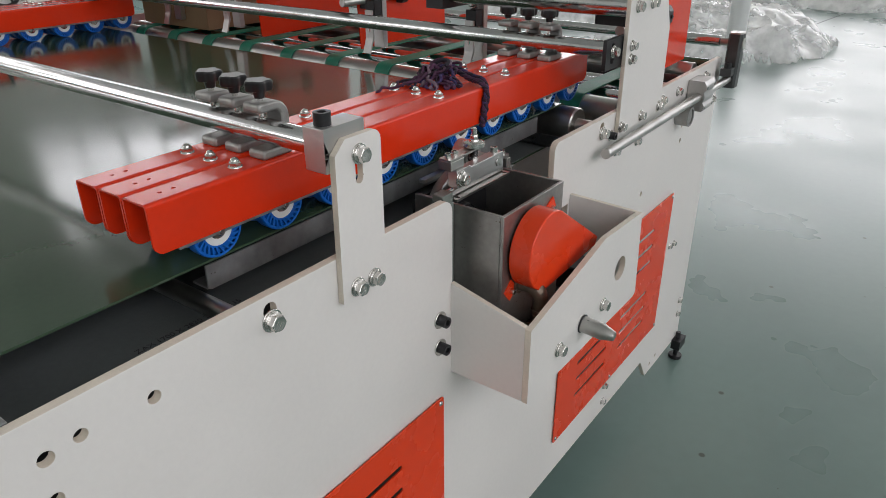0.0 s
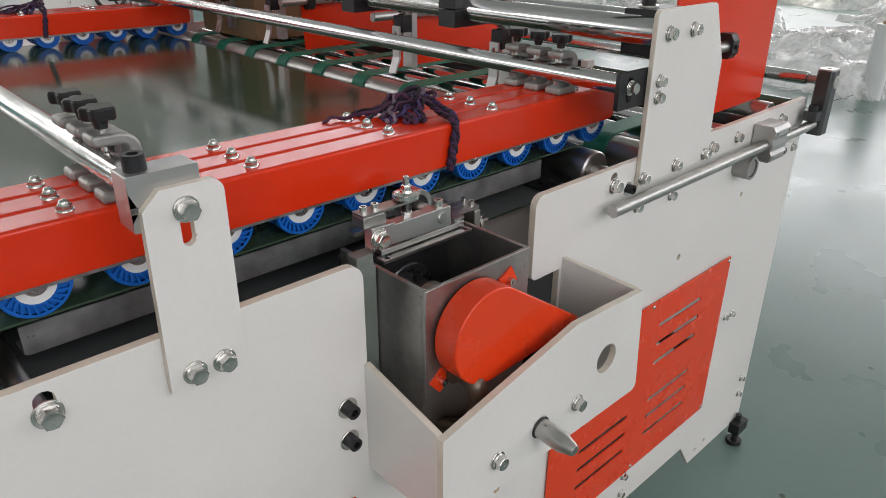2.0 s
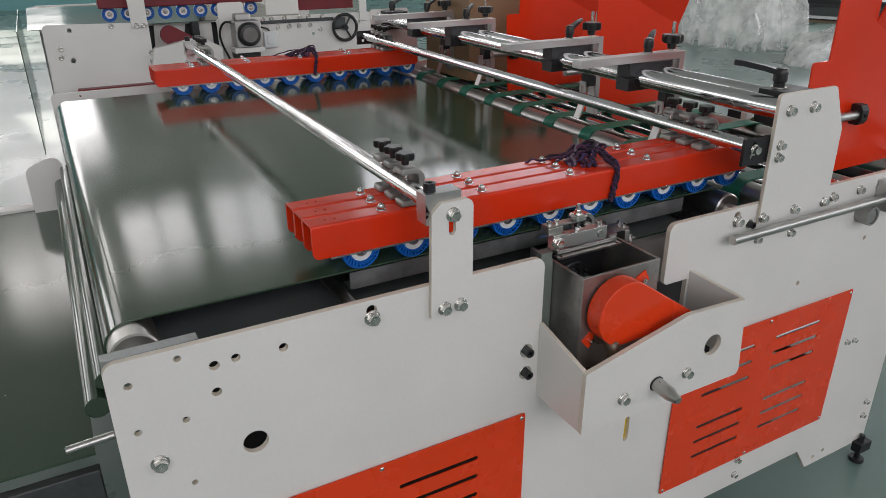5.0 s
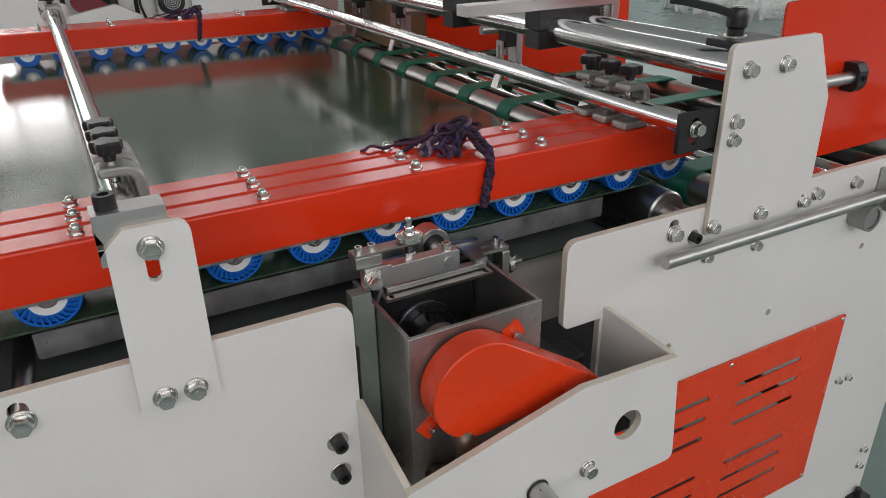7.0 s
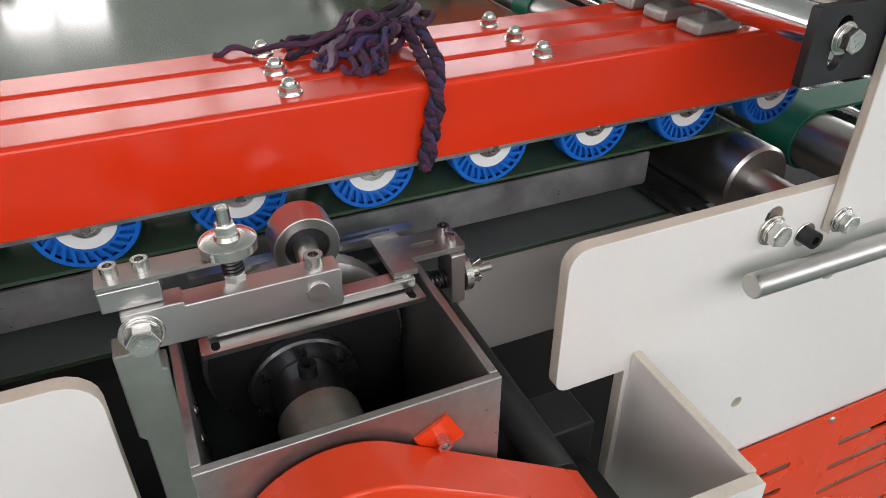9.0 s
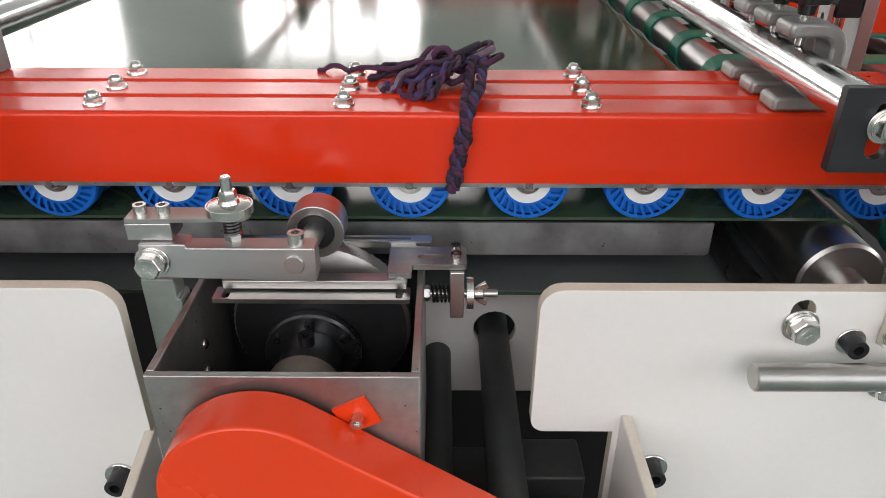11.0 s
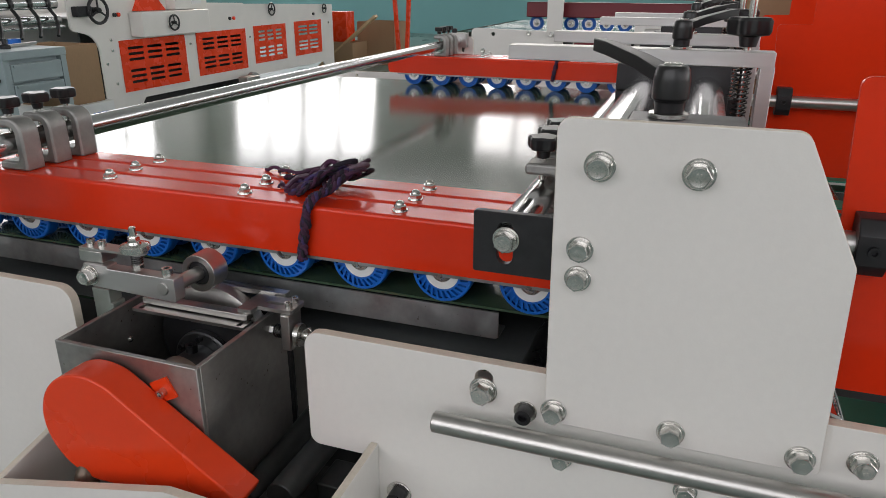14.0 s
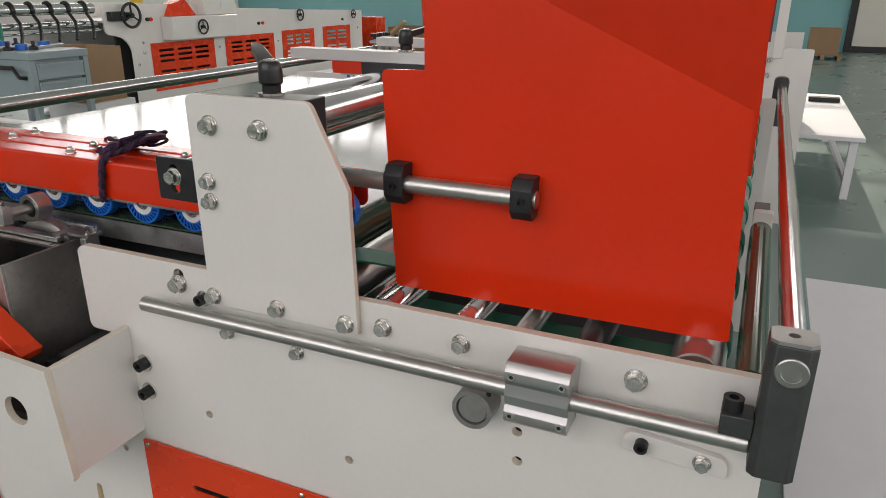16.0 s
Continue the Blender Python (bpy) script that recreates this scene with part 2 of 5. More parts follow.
def frame_of(a, b):
    """A pose at a whose z axis points to b."""
    d = Vector(b) - Vector(a)
    return Matrix.Translation(a) @ d.to_track_quat("Z", "Y").to_matrix().to_4x4(), d.length


def lathe(bm, a, b, profile, seg=24):
    """A turned body from a towards b: profile of (distance along, radius); capped at both ends."""
    m, length = frame_of(a, b)
    rings = []
    for h, r in profile:
        rings.append([bm.verts.new(m @ Vector((r * math.cos(2 * math.pi * i / seg), r * math.sin(2 * math.pi * i / seg), h))) for i in range(seg)])
    for p, q in zip(rings, rings[1:]):
        for i in range(seg):
            bm.faces.new((p[i], p[(i + 1) % seg], q[(i + 1) % seg], q[i]))
    bm.faces.new(rings[0][::-1])
    bm.faces.new(rings[-1])
    return bm


def rod(bm, a, b, r, seg=24, edge=0.001):
    length = (Vector(b) - Vector(a)).length
    edge = min(edge, r * 0.4)
    return lathe(bm, a, b, [(0, r - edge), (edge, r), (length - edge, r), (length, r - edge)], seg)


def ring(bm, a, b, r_in, r_out, seg=32):
    m, length = frame_of(a, b)
    loops = []
    for h, r in ((0, r_in), (0, r_out), (length, r_out), (length, r_in)):
        loops.append([bm.verts.new(m @ Vector((r * math.cos(2 * math.pi * i / seg), r * math.sin(2 * math.pi * i / seg), h))) for i in range(seg)])
    for k in range(4):
        p, q = loops[k], loops[(k + 1) % 4]
        for i in range(seg):
            bm.faces.new((p[i], p[(i + 1) % seg], q[(i + 1) % seg], q[i]))
    return bm


def circle(u, v, r, seg=20):
    return [(u + r * math.cos(2 * math.pi * i / seg), v + r * math.sin(2 * math.pi * i / seg)) for i in range(seg)]


def slot(u0, v0, u1, v1, r, seg=6):
    """A long hole with round ends."""
    a = math.atan2(v1 - v0, u1 - u0)
    pts = [(u1 + r * math.cos(a + math.pi * (i / seg - 0.5)), v1 + r * math.sin(a + math.pi * (i / seg - 0.5))) for i in range(seg + 1)]
    return pts + [(u0 + r * math.cos(a + math.pi * (i / seg + 0.5)), v0 + r * math.sin(a + math.pi * (i / seg + 0.5))) for i in range(seg + 1)]


def rounded(points, seg=5):
    """A polygon of (u, v, radius) with its corners rounded."""
    out = []
    n = len(points)
    for i, (u, v, r) in enumerate(points):
        p, q, s = Vector((u, v)), Vector(points[i - 1][:2]), Vector(points[(i + 1) % n][:2])
        if r <= 0:
            out.append((u, v))
            continue
        a, b = (q - p).normalized(), (s - p).normalized()
        half = a.angle(b) / 2
        d = min(r / math.tan(half), 0.49 * (q - p).length, 0.49 * (s - p).length)
        r = d * math.tan(half)
        c = p + (a + b).normalized() * (r / math.sin(half))
        t0, t1 = p + a * d - c, p + b * d - c
        turn = math.atan2(t0.x * t1.y - t0.y * t1.x, t0.dot(t1))
        for k in range(seg + 1):
            w = turn * k / seg
            out.append((c.x + t0.x * math.cos(w) - t0.y * math.sin(w), c.y + t0.x * math.sin(w) + t0.y * math.cos(w)))
    return out


X_UP = lambda u, v, w: (w, u, v)  # a plate in the y-z plane
Y_UP = lambda u, v, w: (u, w, v)
Z_UP = lambda u, v, w: (u, v, w)


def plate(bm, outer, holes, w0, w1, put=X_UP):
    """A flat plate between w0 and w1 with real holes."""
    loops = [outer, *holes]
    flat = [Vector(p) for loop in loops for p in loop]
    lower = [bm.verts.new(put(u, v, w0)) for u, v in flat]
    upper = [bm.verts.new(put(u, v, w1)) for u, v in flat]
    rims, start = [], 0
    for loop in loops:
        n = len(loop)
        for i in range(n):
            j, k = start + i, start + (i + 1) % n
            bm.faces.new((lower[j], lower[k], upper[k], upper[j])).material_index = 1
            rims.append((j, k))
        start += n
    if not holes:
        bm.faces.new(lower), bm.faces.new(upper)
        return bm
    _, _, tris, origin, _, _ = delaunay_2d_cdt(flat, rims, [], 0, 1e-7)
    for tri in tris:
        ids = [origin[i][0] for i in tri]
        c = sum((flat[i] for i in ids), Vector((0, 0))) / 3
        if inside(c, outer) and not any(inside(c, h) for h in holes):
            bm.faces.new([lower[i] for i in ids]), bm.faces.new([upper[i] for i in ids])
    return bm


def inside(p, loop):
    hit = False
    for (u0, v0), (u1, v1) in zip(loop, loop[1:] + loop[:1]):
        if (v0 > p.y) != (v1 > p.y) and p.x < u0 + (p.y - v0) / (v1 - v0) * (u1 - u0):
            hit = not hit
    return hit


def tube_path(bm, pts, r, seg=6, twist=0.0):
    """A round cord along points."""
    pts = [Vector(p) for p in pts]
    rings = []
    for i, p in enumerate(pts):
        d = (pts[min(i + 1, len(pts) - 1)] - pts[max(i - 1, 0)]).normalized()
        side = d.cross(Vector((0.31, 0.17, 0.93))).normalized()
        up = side.cross(d)
        rr = r(i / (len(pts) - 1)) if callable(r) else r
        rings.append([bm.verts.new(p + (side * math.cos(2 * math.pi * k / seg) + up * math.sin(2 * math.pi * k / seg)) * rr) for k in range(seg)])
    for p, q in zip(rings, rings[1:]):
        for k in range(seg):
            bm.faces.new((p[k], p[(k + 1) % seg], q[(k + 1) % seg], q[k]))
    bm.faces.new(rings[0][::-1])
    bm.faces.new(rings[-1])
    return bm


def coil(bm, a, b, radius, wire, turns):
    m, length = frame_of(a, b)
    n = turns * 12
    return tube_path(bm, [m @ Vector((radius * math.cos(2 * math.pi * i / 12), radius * math.sin(2 * math.pi * i / 12), length * i / n)) for i in range(n + 1)], wire, 5)


def B():
    return bmesh.new()


# shared small hardware: axis along +x, seat at the origin
def hardware(name, bm, material):
    bmesh.ops.recalc_face_normals(bm, faces=bm.faces[:])
    me = bpy.data.meshes.new(name)
    bm.to_mesh(me)
    bm.free()
    me.materials.append(material)
    me.shade_smooth()
    me.set_sharp_from_angle(angle=radians(30))
    return me


def hex_prism(bm, a, b, r):
    length = (Vector(b) - Vector(a)).length
    return lathe(bm, a, b, [(0, r), (length * 0.8, r), (length, r * 0.86)], 6)


def bolt_mesh():
    bm = B()
    rod(bm, (0, 0, 0), (0.0020, 0, 0), 0.0124, 28, 0.0004)
    rod(bm, (0.0020, 0, 0), (0.0042, 0, 0), 0.0104, 24, 0.0004)
    rod(bm, (0.0042, 0, 0), (0.0050, 0, 0), 0.0098, 24, 0.0002)
    lathe(bm, (0.0050, 0, 0), (0.0132, 0, 0), [(0, 0.0094), (0.0066, 0.0094), (0.0073, 0.0086)], 6)
    lathe(bm, (0.0122, 0, 0), (0.0132, 0, 0), [(0, 0.0079), (0.0005, 0.0077), (0.0006, 0.0070), (0.0004, 0.0064), (0.0004, 0.0006)], 24)
    for z in (-0.0022, 0.0022):
        for y in (-0.0020, 0.0008):
            box(bm, 0.0124, 0.01285, y, y + 0.0012, z - 0.0010, z + 0.0010)
    return hardware("hex_bolt", bm, ZINC)


def socket_mesh():
    bm = B()
    ring(bm, (0, 0, 0), (0.009, 0, 0), 0.0033, 0.0062, 18)
    rod(bm, (0, 0, 0), (0.004, 0, 0), 0.0036, 12)
    return hardware("socket_screw", bm, OXIDE)


def collar_bolt_mesh():
    bm = B()
    rod(bm, (0, 0, 0), (0.003, 0, 0), 0.0145, 24, 0.0006)
    return hardware("washer", bm, ZINC)


def screw_mesh():
    bm = B()
    lathe(bm, (0, 0, 0), (0.003, 0, 0), [(0, 0.0048), (0.001, 0.0046), (0.0024, 0.0030), (0.003, 0.001)], 12)
    return hardware("pan_screw", bm, ZINC)


def acorn_mesh():
    bm = B()
    lathe(bm, (0, 0, 0), (0.0015, 0, 0), [(0, 0.0096), (0.0015, 0.0092)], 18)
    hex_prism(bm, (0.0015, 0, 0), (0.0070, 0, 0), 0.0080)
    lathe(bm, (0.0068, 0, 0), (0.02, 0, 0), [(0, 0.0056), (0.0022, 0.0054), (0.0040, 0.0042), (0.0050, 0.0024), (0.0052, 0.0006)], 16)
    return hardware("acorn_nut", bm, ZINC)


BOLT, SOCKET, WASHER, SCREW, ACORN = bolt_mesh(), socket_mesh(), collar_bolt_mesh(), screw_mesh(), acorn_mesh()
BRIGHT_SOCKET = SOCKET.copy()
BRIGHT_SOCKET.materials[0] = ZINC
FACING_UP = pose(0, 0, 0, 0, -90, 0)


def bolt(parent, x, y, z, size=1.0, spin=None):
    spin = random.uniform(0, 60) if spin is None else spin
    return place("hex_bolt", BOLT, parent, at=pose(x, y, z, spin, 0, 0) @ Matrix.Diagonal((size, size, size, 1)))


def socket(parent, x, y, z, size=1.0, up=False, turn=None, bright=False):
    m = pose(x, y, z) @ (FACING_UP if up else (turn or Matrix()))
    return place("socket_screw", BRIGHT_SOCKET if bright else SOCKET, parent, at=m @ Matrix.Diagonal((size, size, size, 1)))


def screw(parent, x, y, z, size=1.0):
    return place("screw", SCREW, parent, at=pose(x, y, z) @ Matrix.Diagonal((size, size, size, 1)))


# ---- the hall ----
def slab(name, bm, material, label, category, **kw):
    ob = part(name, bm, material, smooth=False, **kw)
    return tagged(ob, label, category, kind="structure")


slab("floor", box(B(), WEST, EAST, SOUTH, NORTH, -0.2, 0.0), FLOOR, "glossy green epoxy factory floor with scuffs", "floor")
slab("ceiling", box(B(), WEST - 0.3, EAST + 0.3, SOUTH - 0.3, NORTH + 0.3, ROOF, ROOF + 0.2), CEIL, "pale sheet-metal factory ceiling", "ceiling")


def rect(a, b, s, h):
    return [(a, s), (b, s), (b, h), (a, h)]


def wall(name, openings, a, b, w0, w1, put, material=WALL):
    slab(name, plate(B(), rect(a, b, -0.2, ROOF), [rect(*o) for o in openings], w0, w1, put), material, "plain pale painted factory wall with tall windows", "wall")
    inner = w0 if abs(w0) < abs(w1) else w1
    for k, (s, e, lo, hi) in enumerate(openings):
        bm = B()
        cols = max(2, round((e - s) / 1.35))
        for i in range(cols + 1):
            u = s + (e - s) * i / cols
            wide = 0.05 if i % 2 else 0.09
            plate(bm, rect(u - wide, u + wide, lo, hi), [], min(w0, w1) + 0.05, min(w0, w1) + 0.12, put)
        rows = max(2, round((hi - lo) / 1.5))
        for i in range(rows + 1):
            v = lo + (hi - lo) * i / rows
            plate(bm, rect(s, e, v - 0.035, v + 0.035), [], min(w0, w1) + 0.06, min(w0, w1) + 0.11, put)
        slab("window_frame_%s_%d" % (name[5:], k + 1), bm, WHITE, "white metal window frame with glazing bars", "window")


wall("wall_west", WEST_OPEN, SOUTH, NORTH, WEST - 0.2, WEST, X_UP, WALL)
wall("wall_east", EAST_OPEN, SOUTH, NORTH, EAST, EAST + 0.2, X_UP)
wall("wall_north", NORTH_OPEN, WEST, EAST, NORTH, NORTH + 0.2, Y_UP)
wall("wall_south", SOUTH_OPEN, WEST, EAST, SOUTH - 0.2, SOUTH, Y_UP)
slab("wall_dado", box(B(), WEST, WEST + 0.03, SOUTH, NORTH, 0.0, 2.4), WALL_TEAL, "turquoise painted lower wall", "wall")

slab("door_1", box(B(), WEST + 0.031, WEST + 0.09, 3.85, 8.2, 0.0, 4.6), DOOR, "pale cream sliding factory door", "door", bevel=0.01)
slab("trim", box(B(), WEST + 0.031, WEST + 0.12, 3.70, 3.845, 0.0, 4.7), DARK, "dark steel door jamb", "trim")
slab("baseboard", box(B(), WEST + 0.091, WEST + 0.12, 3.86, 8.2, 0.0, 0.14), DARK, "dark kick strip along the door foot", "baseboard")

# ---- the machine frame ----
TOP = 1.007
FAR = -2.155  # outer face of the far side plate
MACHINE = thing("machine_frame", "light grey steel machine frame with red vented panels", "machine")

VENT_A = (0.165, 0.791, 0.250, 0.664)
VENT_B = (1.225, 1.862, 0.252, 0.681)


def side_outline():
    return rounded([(0.055, 0.07, 0.0), (0.20, 0.07, 0.0), (0.26, 0.152, 0.0), (1.797, 0.152, 0.0), (1.855, 0.07, 0.0), (2.142, 0.07, 0.0), (2.128, TOP, 0.012),
                    (1.144, TOP, 0.018), (1.144, 0.866, 0.012), (1.214, 0.866, 0.0), (1.214, 0.72, 0.0), (0.832, 0.72, 0.0), (0.832, 0.85, 0.0), (0.823, 0.863, 0.0), (0.823, TOP, 0.022), (0.055, TOP, 0.018)])


def inset(v, d=0.03):
    return rect(v[0] + d, v[1] - d, v[2] + d, v[3] - d)


HOLES = [(0.157, 0.990, 0.0055), (0.207, 0.962, 0.0080), (0.240, 0.966, 0.0070), (0.315, 0.962, 0.0075), (0.205, 0.915, 0.0075), (0.154, 0.881, 0.0055), (0.085, 0.882, 0.0055),
         (0.253, 0.800, 0.0210), (0.150, 0.760, 0.0050), (0.085, 0.965, 0.006), (1.617, 0.756, 0.0065), (1.370, 0.763, 0.0065), (1.859, 0.872, 0.0065), (1.861, 0.830, 0.0065),
         (1.173, 0.644, 0.0060), (1.885, 0.098, 0.006), (1.93, 0.105, 0.006)]
SLOTS = [slot(0.468, 0.972, 0.468, 0.988, 0.0095), slot(1.345, 0.972, 1.345, 0.990, 0.0095), slot(1.087, 0.48, 1.087, 0.535, 0.007)]
part("side_plate", plate(B(), side_outline(), [circle(*h) for h in HOLES] + SLOTS + [inset(VENT_A), inset(VENT_B)], -0.012, 0.0), PAINT, MACHINE, "light grey painted steel side plate with drilled holes", bevel=0.0012, rim=PAINT_EDGE)
part("side_plate", plate(B(), side_outline(), [circle(*h) for h in HOLES[:10]], FAR, FAR + 0.012), PAINT, MACHINE, "light grey painted steel side plate", bevel=0.0012, rim=PAINT_EDGE)


def vent_panel(v, cols, rows):
    holes = []
    for a, b in cols:
        for z in rows:
            holes.append(slot(a + 0.004, z, b - 0.004, z, 0.0052))
    panel = part("vent_panel", plate(B(), rounded([(v[0], v[2], 0.003), (v[1], v[2], 0.003), (v[1], v[3], 0.003), (v[0], v[3], 0.003)], 2), holes, 0.003, 0.0055), GUARD_RED, MACHINE, "orange-red sheet panel with ventilation slots")
    for y in (v[0] + 0.009, (v[0] + v[1]) / 2 - 0.008, v[1] - 0.009):
        for z in (v[2] + 0.009, v[3] - 0.009):
            screw(panel, 0.0055, y, z)


vent_panel(VENT_A, [(0.262, 0.430), (0.505, 0.678)], [0.596, 0.550, 0.502, 0.405, 0.359, 0.312])
vent_panel(VENT_B, [(1.322, 1.490), (1.570, 1.743)], [0.615, 0.569, 0.521, 0.424, 0.378, 0.331])

for y, z, s in ((0.468, 0.974, 1.15), (1.345, 0.977, 1.15), (0.106, 0.818, 1.15), (1.678, 0.976, 1.0), (1.784, 0.976, 1.0), (1.991, 0.977, 1.05), (1.426, 0.917, 0.9), (1.543, 0.910, 0.9),
                (1.905, 0.500, 0.75), (1.940, 0.496, 0.75), (2.098, 0.228, 0.85), (2.100, 0.175, 0.85), (1.520, 0.238, 0.85), (1.518, 0.188, 0.85)):
    bolt(MACHINE, 0.0, y, z, s)
for y, z in ((0.788, 0.813), (0.788, 0.762), (1.252, 0.826), (1.252, 0.776)):
    w = place("washer", WASHER, MACHINE, at=pose(0.0, y, z))
    socket(MACHINE, 0.003, y, z, 1.5)
place("washer", WASHER, MACHINE, at=pose(0.0, 1.388, 0.962) @ Matrix.Diagonal((0.7, 0.8, 0.8, 1)))
socket(MACHINE, 0.002, 1.388, 0.962, 1.3)
# levelling feet
for y in (0.10, 2.115):
    bm = box(B(), 0.0005, 0.030, y - 0.028, y + 0.028, 0.045, 0.078)
    rod(bm, (0.012, y, 0.0), (0.012, y, 0.10), 0.008, 16)
    rod(bm, (0.012, y, 0.0), (0.012, y, 0.012), 0.022, 20)
    part("levelling_foot", bm, OXIDE, MACHINE, "black steel levelling foot", bevel=0.001)
# inner structure
part("cross_tie", rod(B(), (FAR + 0.012, 0.30, 0.30), (-0.012, 0.30, 0.30), 0.022), DARKBLK, MACHINE)
part("cross_tie", rod(B(), (FAR + 0.012, 1.95, 0.35), (-0.012, 1.95, 0.35), 0.022), DARKBLK, MACHINE)
part("inner_plate", plate(B(), rect(1.0, 1.55, 0.74, 0.905), [circle(1.128, 0.829, 0.0235)], -0.210, -0.200), PAINT, MACHINE, "light grey inner bearing plate", bevel=0.001, rim=PAINT_EDGE)
part("drive_shaft", rod(B(), (-0.40, 1.128, 0.822), (0.045, 1.126, 0.819), 0.0172, 24), DARKBLK, MACHINE, "dark steel drive shaft")
part("drive_shaft", rod(B(), (-0.1995, 1.064, 0.797), (0.03, 1.066, 0.784), 0.0155, 24), DARKBLK, MACHINE, "dark steel drive shaft")
bm = box(B(), -0.10, 0.10, 0.90, 1.20, 0.735, 0.75)
box(bm, 0.02, 0.09, 1.09, 1.15, 0.752, 0.800)
box(bm, -0.06, -0.01, 1.14, 1.20, 0.752, 0.80)
part("motor_base", bm, DARKBLK, MACHINE, "black steel motor base", bevel=0.002)
# three added near-black sheets stand in for the shade inside the frame
part("gear_shield", box(B(), -0.128, -0.122, 0.80, 1.0445, 0.67, 0.905), DARK, MACHINE, "added dark sheet standing in for shade behind the gear case")
part("bottom_pan", box(B(), -0.62, -0.015, 0.21, 1.83, 0.165, 0.171), DARK, MACHINE, "added dark sheet standing in for shade under the frame")
part("dark_tray", box(B(), FAR + 0.02, -0.03, 0.12, 2.05, 0.66, 0.668), DARK, MACHINE, "added dark sheet standing in for shade below the belt")

# small yellow label low on the side plate
part("sticker", plate(B(), rect(1.081, 1.097, 0.47, 0.53), [], -0.011, -0.009), YELLOW, MACHINE, "small yellow paper label")

# ---- the bracket box on the side plate ----
HOUSING = thing("bracket_box", "open light grey steel box bolted to the side plate", "bracket box")
part("front_wall", plate(B(), rounded([(0.818, 0.697, 0.0), (1.243, 0.697, 0.012), (1.226, 0.881, 0.003), (1.065, 0.888, 0.01), (0.818, 0.831, 0.002)]), [circle(1.146, 0.797, 0.0235, 28), circle(0.999, 0.753, 0.010)], 0.137, 0.147), PAINT, HOUSING, bevel=0.0012, rim=PAINT_EDGE)
part("side_wall", plate(B(), [(0.0, 0.697), (0.1365, 0.697), (0.1365, 0.833), (0.0, 0.866)], [], 0.818, 0.827, Y_UP), PAINT, HOUSING, bevel=0.0012, rim=PAINT_EDGE)
part("side_wall", plate(B(), [(0.0, 0.697), (0.1365, 0.697), (0.1365, 0.881), (0.0, 0.885)], [], 1.219, 1.228, Y_UP), PAINT, HOUSING, bevel=0.0012, rim=PAINT_EDGE)
bolt(HOUSING, 0.147, 0.914, 0.747, 1.05)
bolt(HOUSING, 0.147, 1.080, 0.752, 1.05)
bm = lathe(B(), (0.147, 0.999, 0.753), (0.207, 0.999, 0.749), [(0, 0.0145), (0.038, 0.0145), (0.058, 0.0085), (0.060, 0.0075)], 24)
part("pin_ring", rod(B(), (0.1472, 0.999, 0.753), (0.1495, 0.999, 0.7528), 0.0168, 28, 0.0006), OXIDE, HOUSING, "black ring round the pin")
part("stop_pin", bm, STEEL, HOUSING, "turned steel pin with tapered tip")
socket(HOUSING, 0.160, 0.997, 0.7605, 0.6, up=True)

# ---- the open steel gear case with its adjusting arm ----
GEAR = thing("gear_case", "open raw steel case with shaft, knurled wheel and adjusting arm", "gear case")
GY0, GY1, GX0, GX1, GZ = 0.863, 1.054, -0.110, 0.066, 0.978
part("case_front", box(B(), GX1 - 0.006, GX1, GY0, GY1, 0.752, GZ), RAW, GEAR, bevel=0.001)
part("case_back", box(B(), GX0, GX0 + 0.006, GY0, GY1, 0.752, GZ - 0.012), OXIDE, GEAR, bevel=0.001)
part("case_side", box(B(), GX0 + 0.0062, GX1 - 0.0062, GY0, GY0 + 0.006, 0.752, GZ), RAW, GEAR, bevel=0.001)
part("case_side", box(B(), GX0 + 0.0062, GX1 - 0.0062, GY1 - 0.006, GY1, 0.752, GZ), RAW, GEAR, bevel=0.001)
SH = (0.952, 0.894)
bm = rod(B(), (-0.0772, SH[0], SH[1]), (-0.066, SH[0], SH[1]), 0.044, 40, 0.002)
rod(bm, (-0.067, SH[0], SH[1]), (-0.028, SH[0], SH[1]), 0.0275, 32, 0.002)
part("flange", bm, DARKSTEEL, GEAR, "dark steel shaft flange")
part("shaft", rod(B(), (-0.029, SH[0], SH[1]), (GX1 - 0.0065, SH[0], SH[1]), 0.0315, 32, 0.003), BUSH, GEAR, "oily tan steel bushing")
for y, z in ((0.895, 0.930), (0.899, 0.905), (0.905, 0.880)):
    screw(GEAR, 0, 0, 0).matrix_basis = pose(y - 0.93, GY0 + 0.006, z, 0, 0, 90)
for a in (35, 90, 145, 205, 325):
    socket(GEAR, -0.066, SH[0] + 0.036 * math.cos(radians(a)), SH[1] + 0.036 * math.sin(radians(a)), 0.6)
socket(GEAR, -0.048, SH[0], SH[1] + 0.0265, 1.15, up=True)
# knurled wheel
KW = (0.960, 0.916, 0.080)
bm = B()
seg, prof = 140, [(-0.013, 0.0), (-0.013, KW[2] * 0.8), (-0.012, KW[2] - 0.004), (-0.009, KW[2]), (0.009, KW[2]), (0.012, KW[2] - 0.004), (0.013, KW[2] * 0.8), (0.013, 0.0)]
rings = []
for h, r in prof[1:-1]:
    rings.append([bm.verts.new((-0.091 + h * 0.9, KW[0] + (r + (0.0007 if i % 2 and r == KW[2] else 0)) * math.cos(2 * math.pi * i / seg), KW[1] + (r + (0.0007 if i % 2 and r == KW[2] else 0)) * math.sin(2 * math.pi * i / seg))) for i in range(seg)])
for p, q in zip(rings, rings[1:]):
    for i in range(seg):
        bm.faces.new((p[i], p[(i + 1) % seg], q[(i + 1) % seg], q[i]))
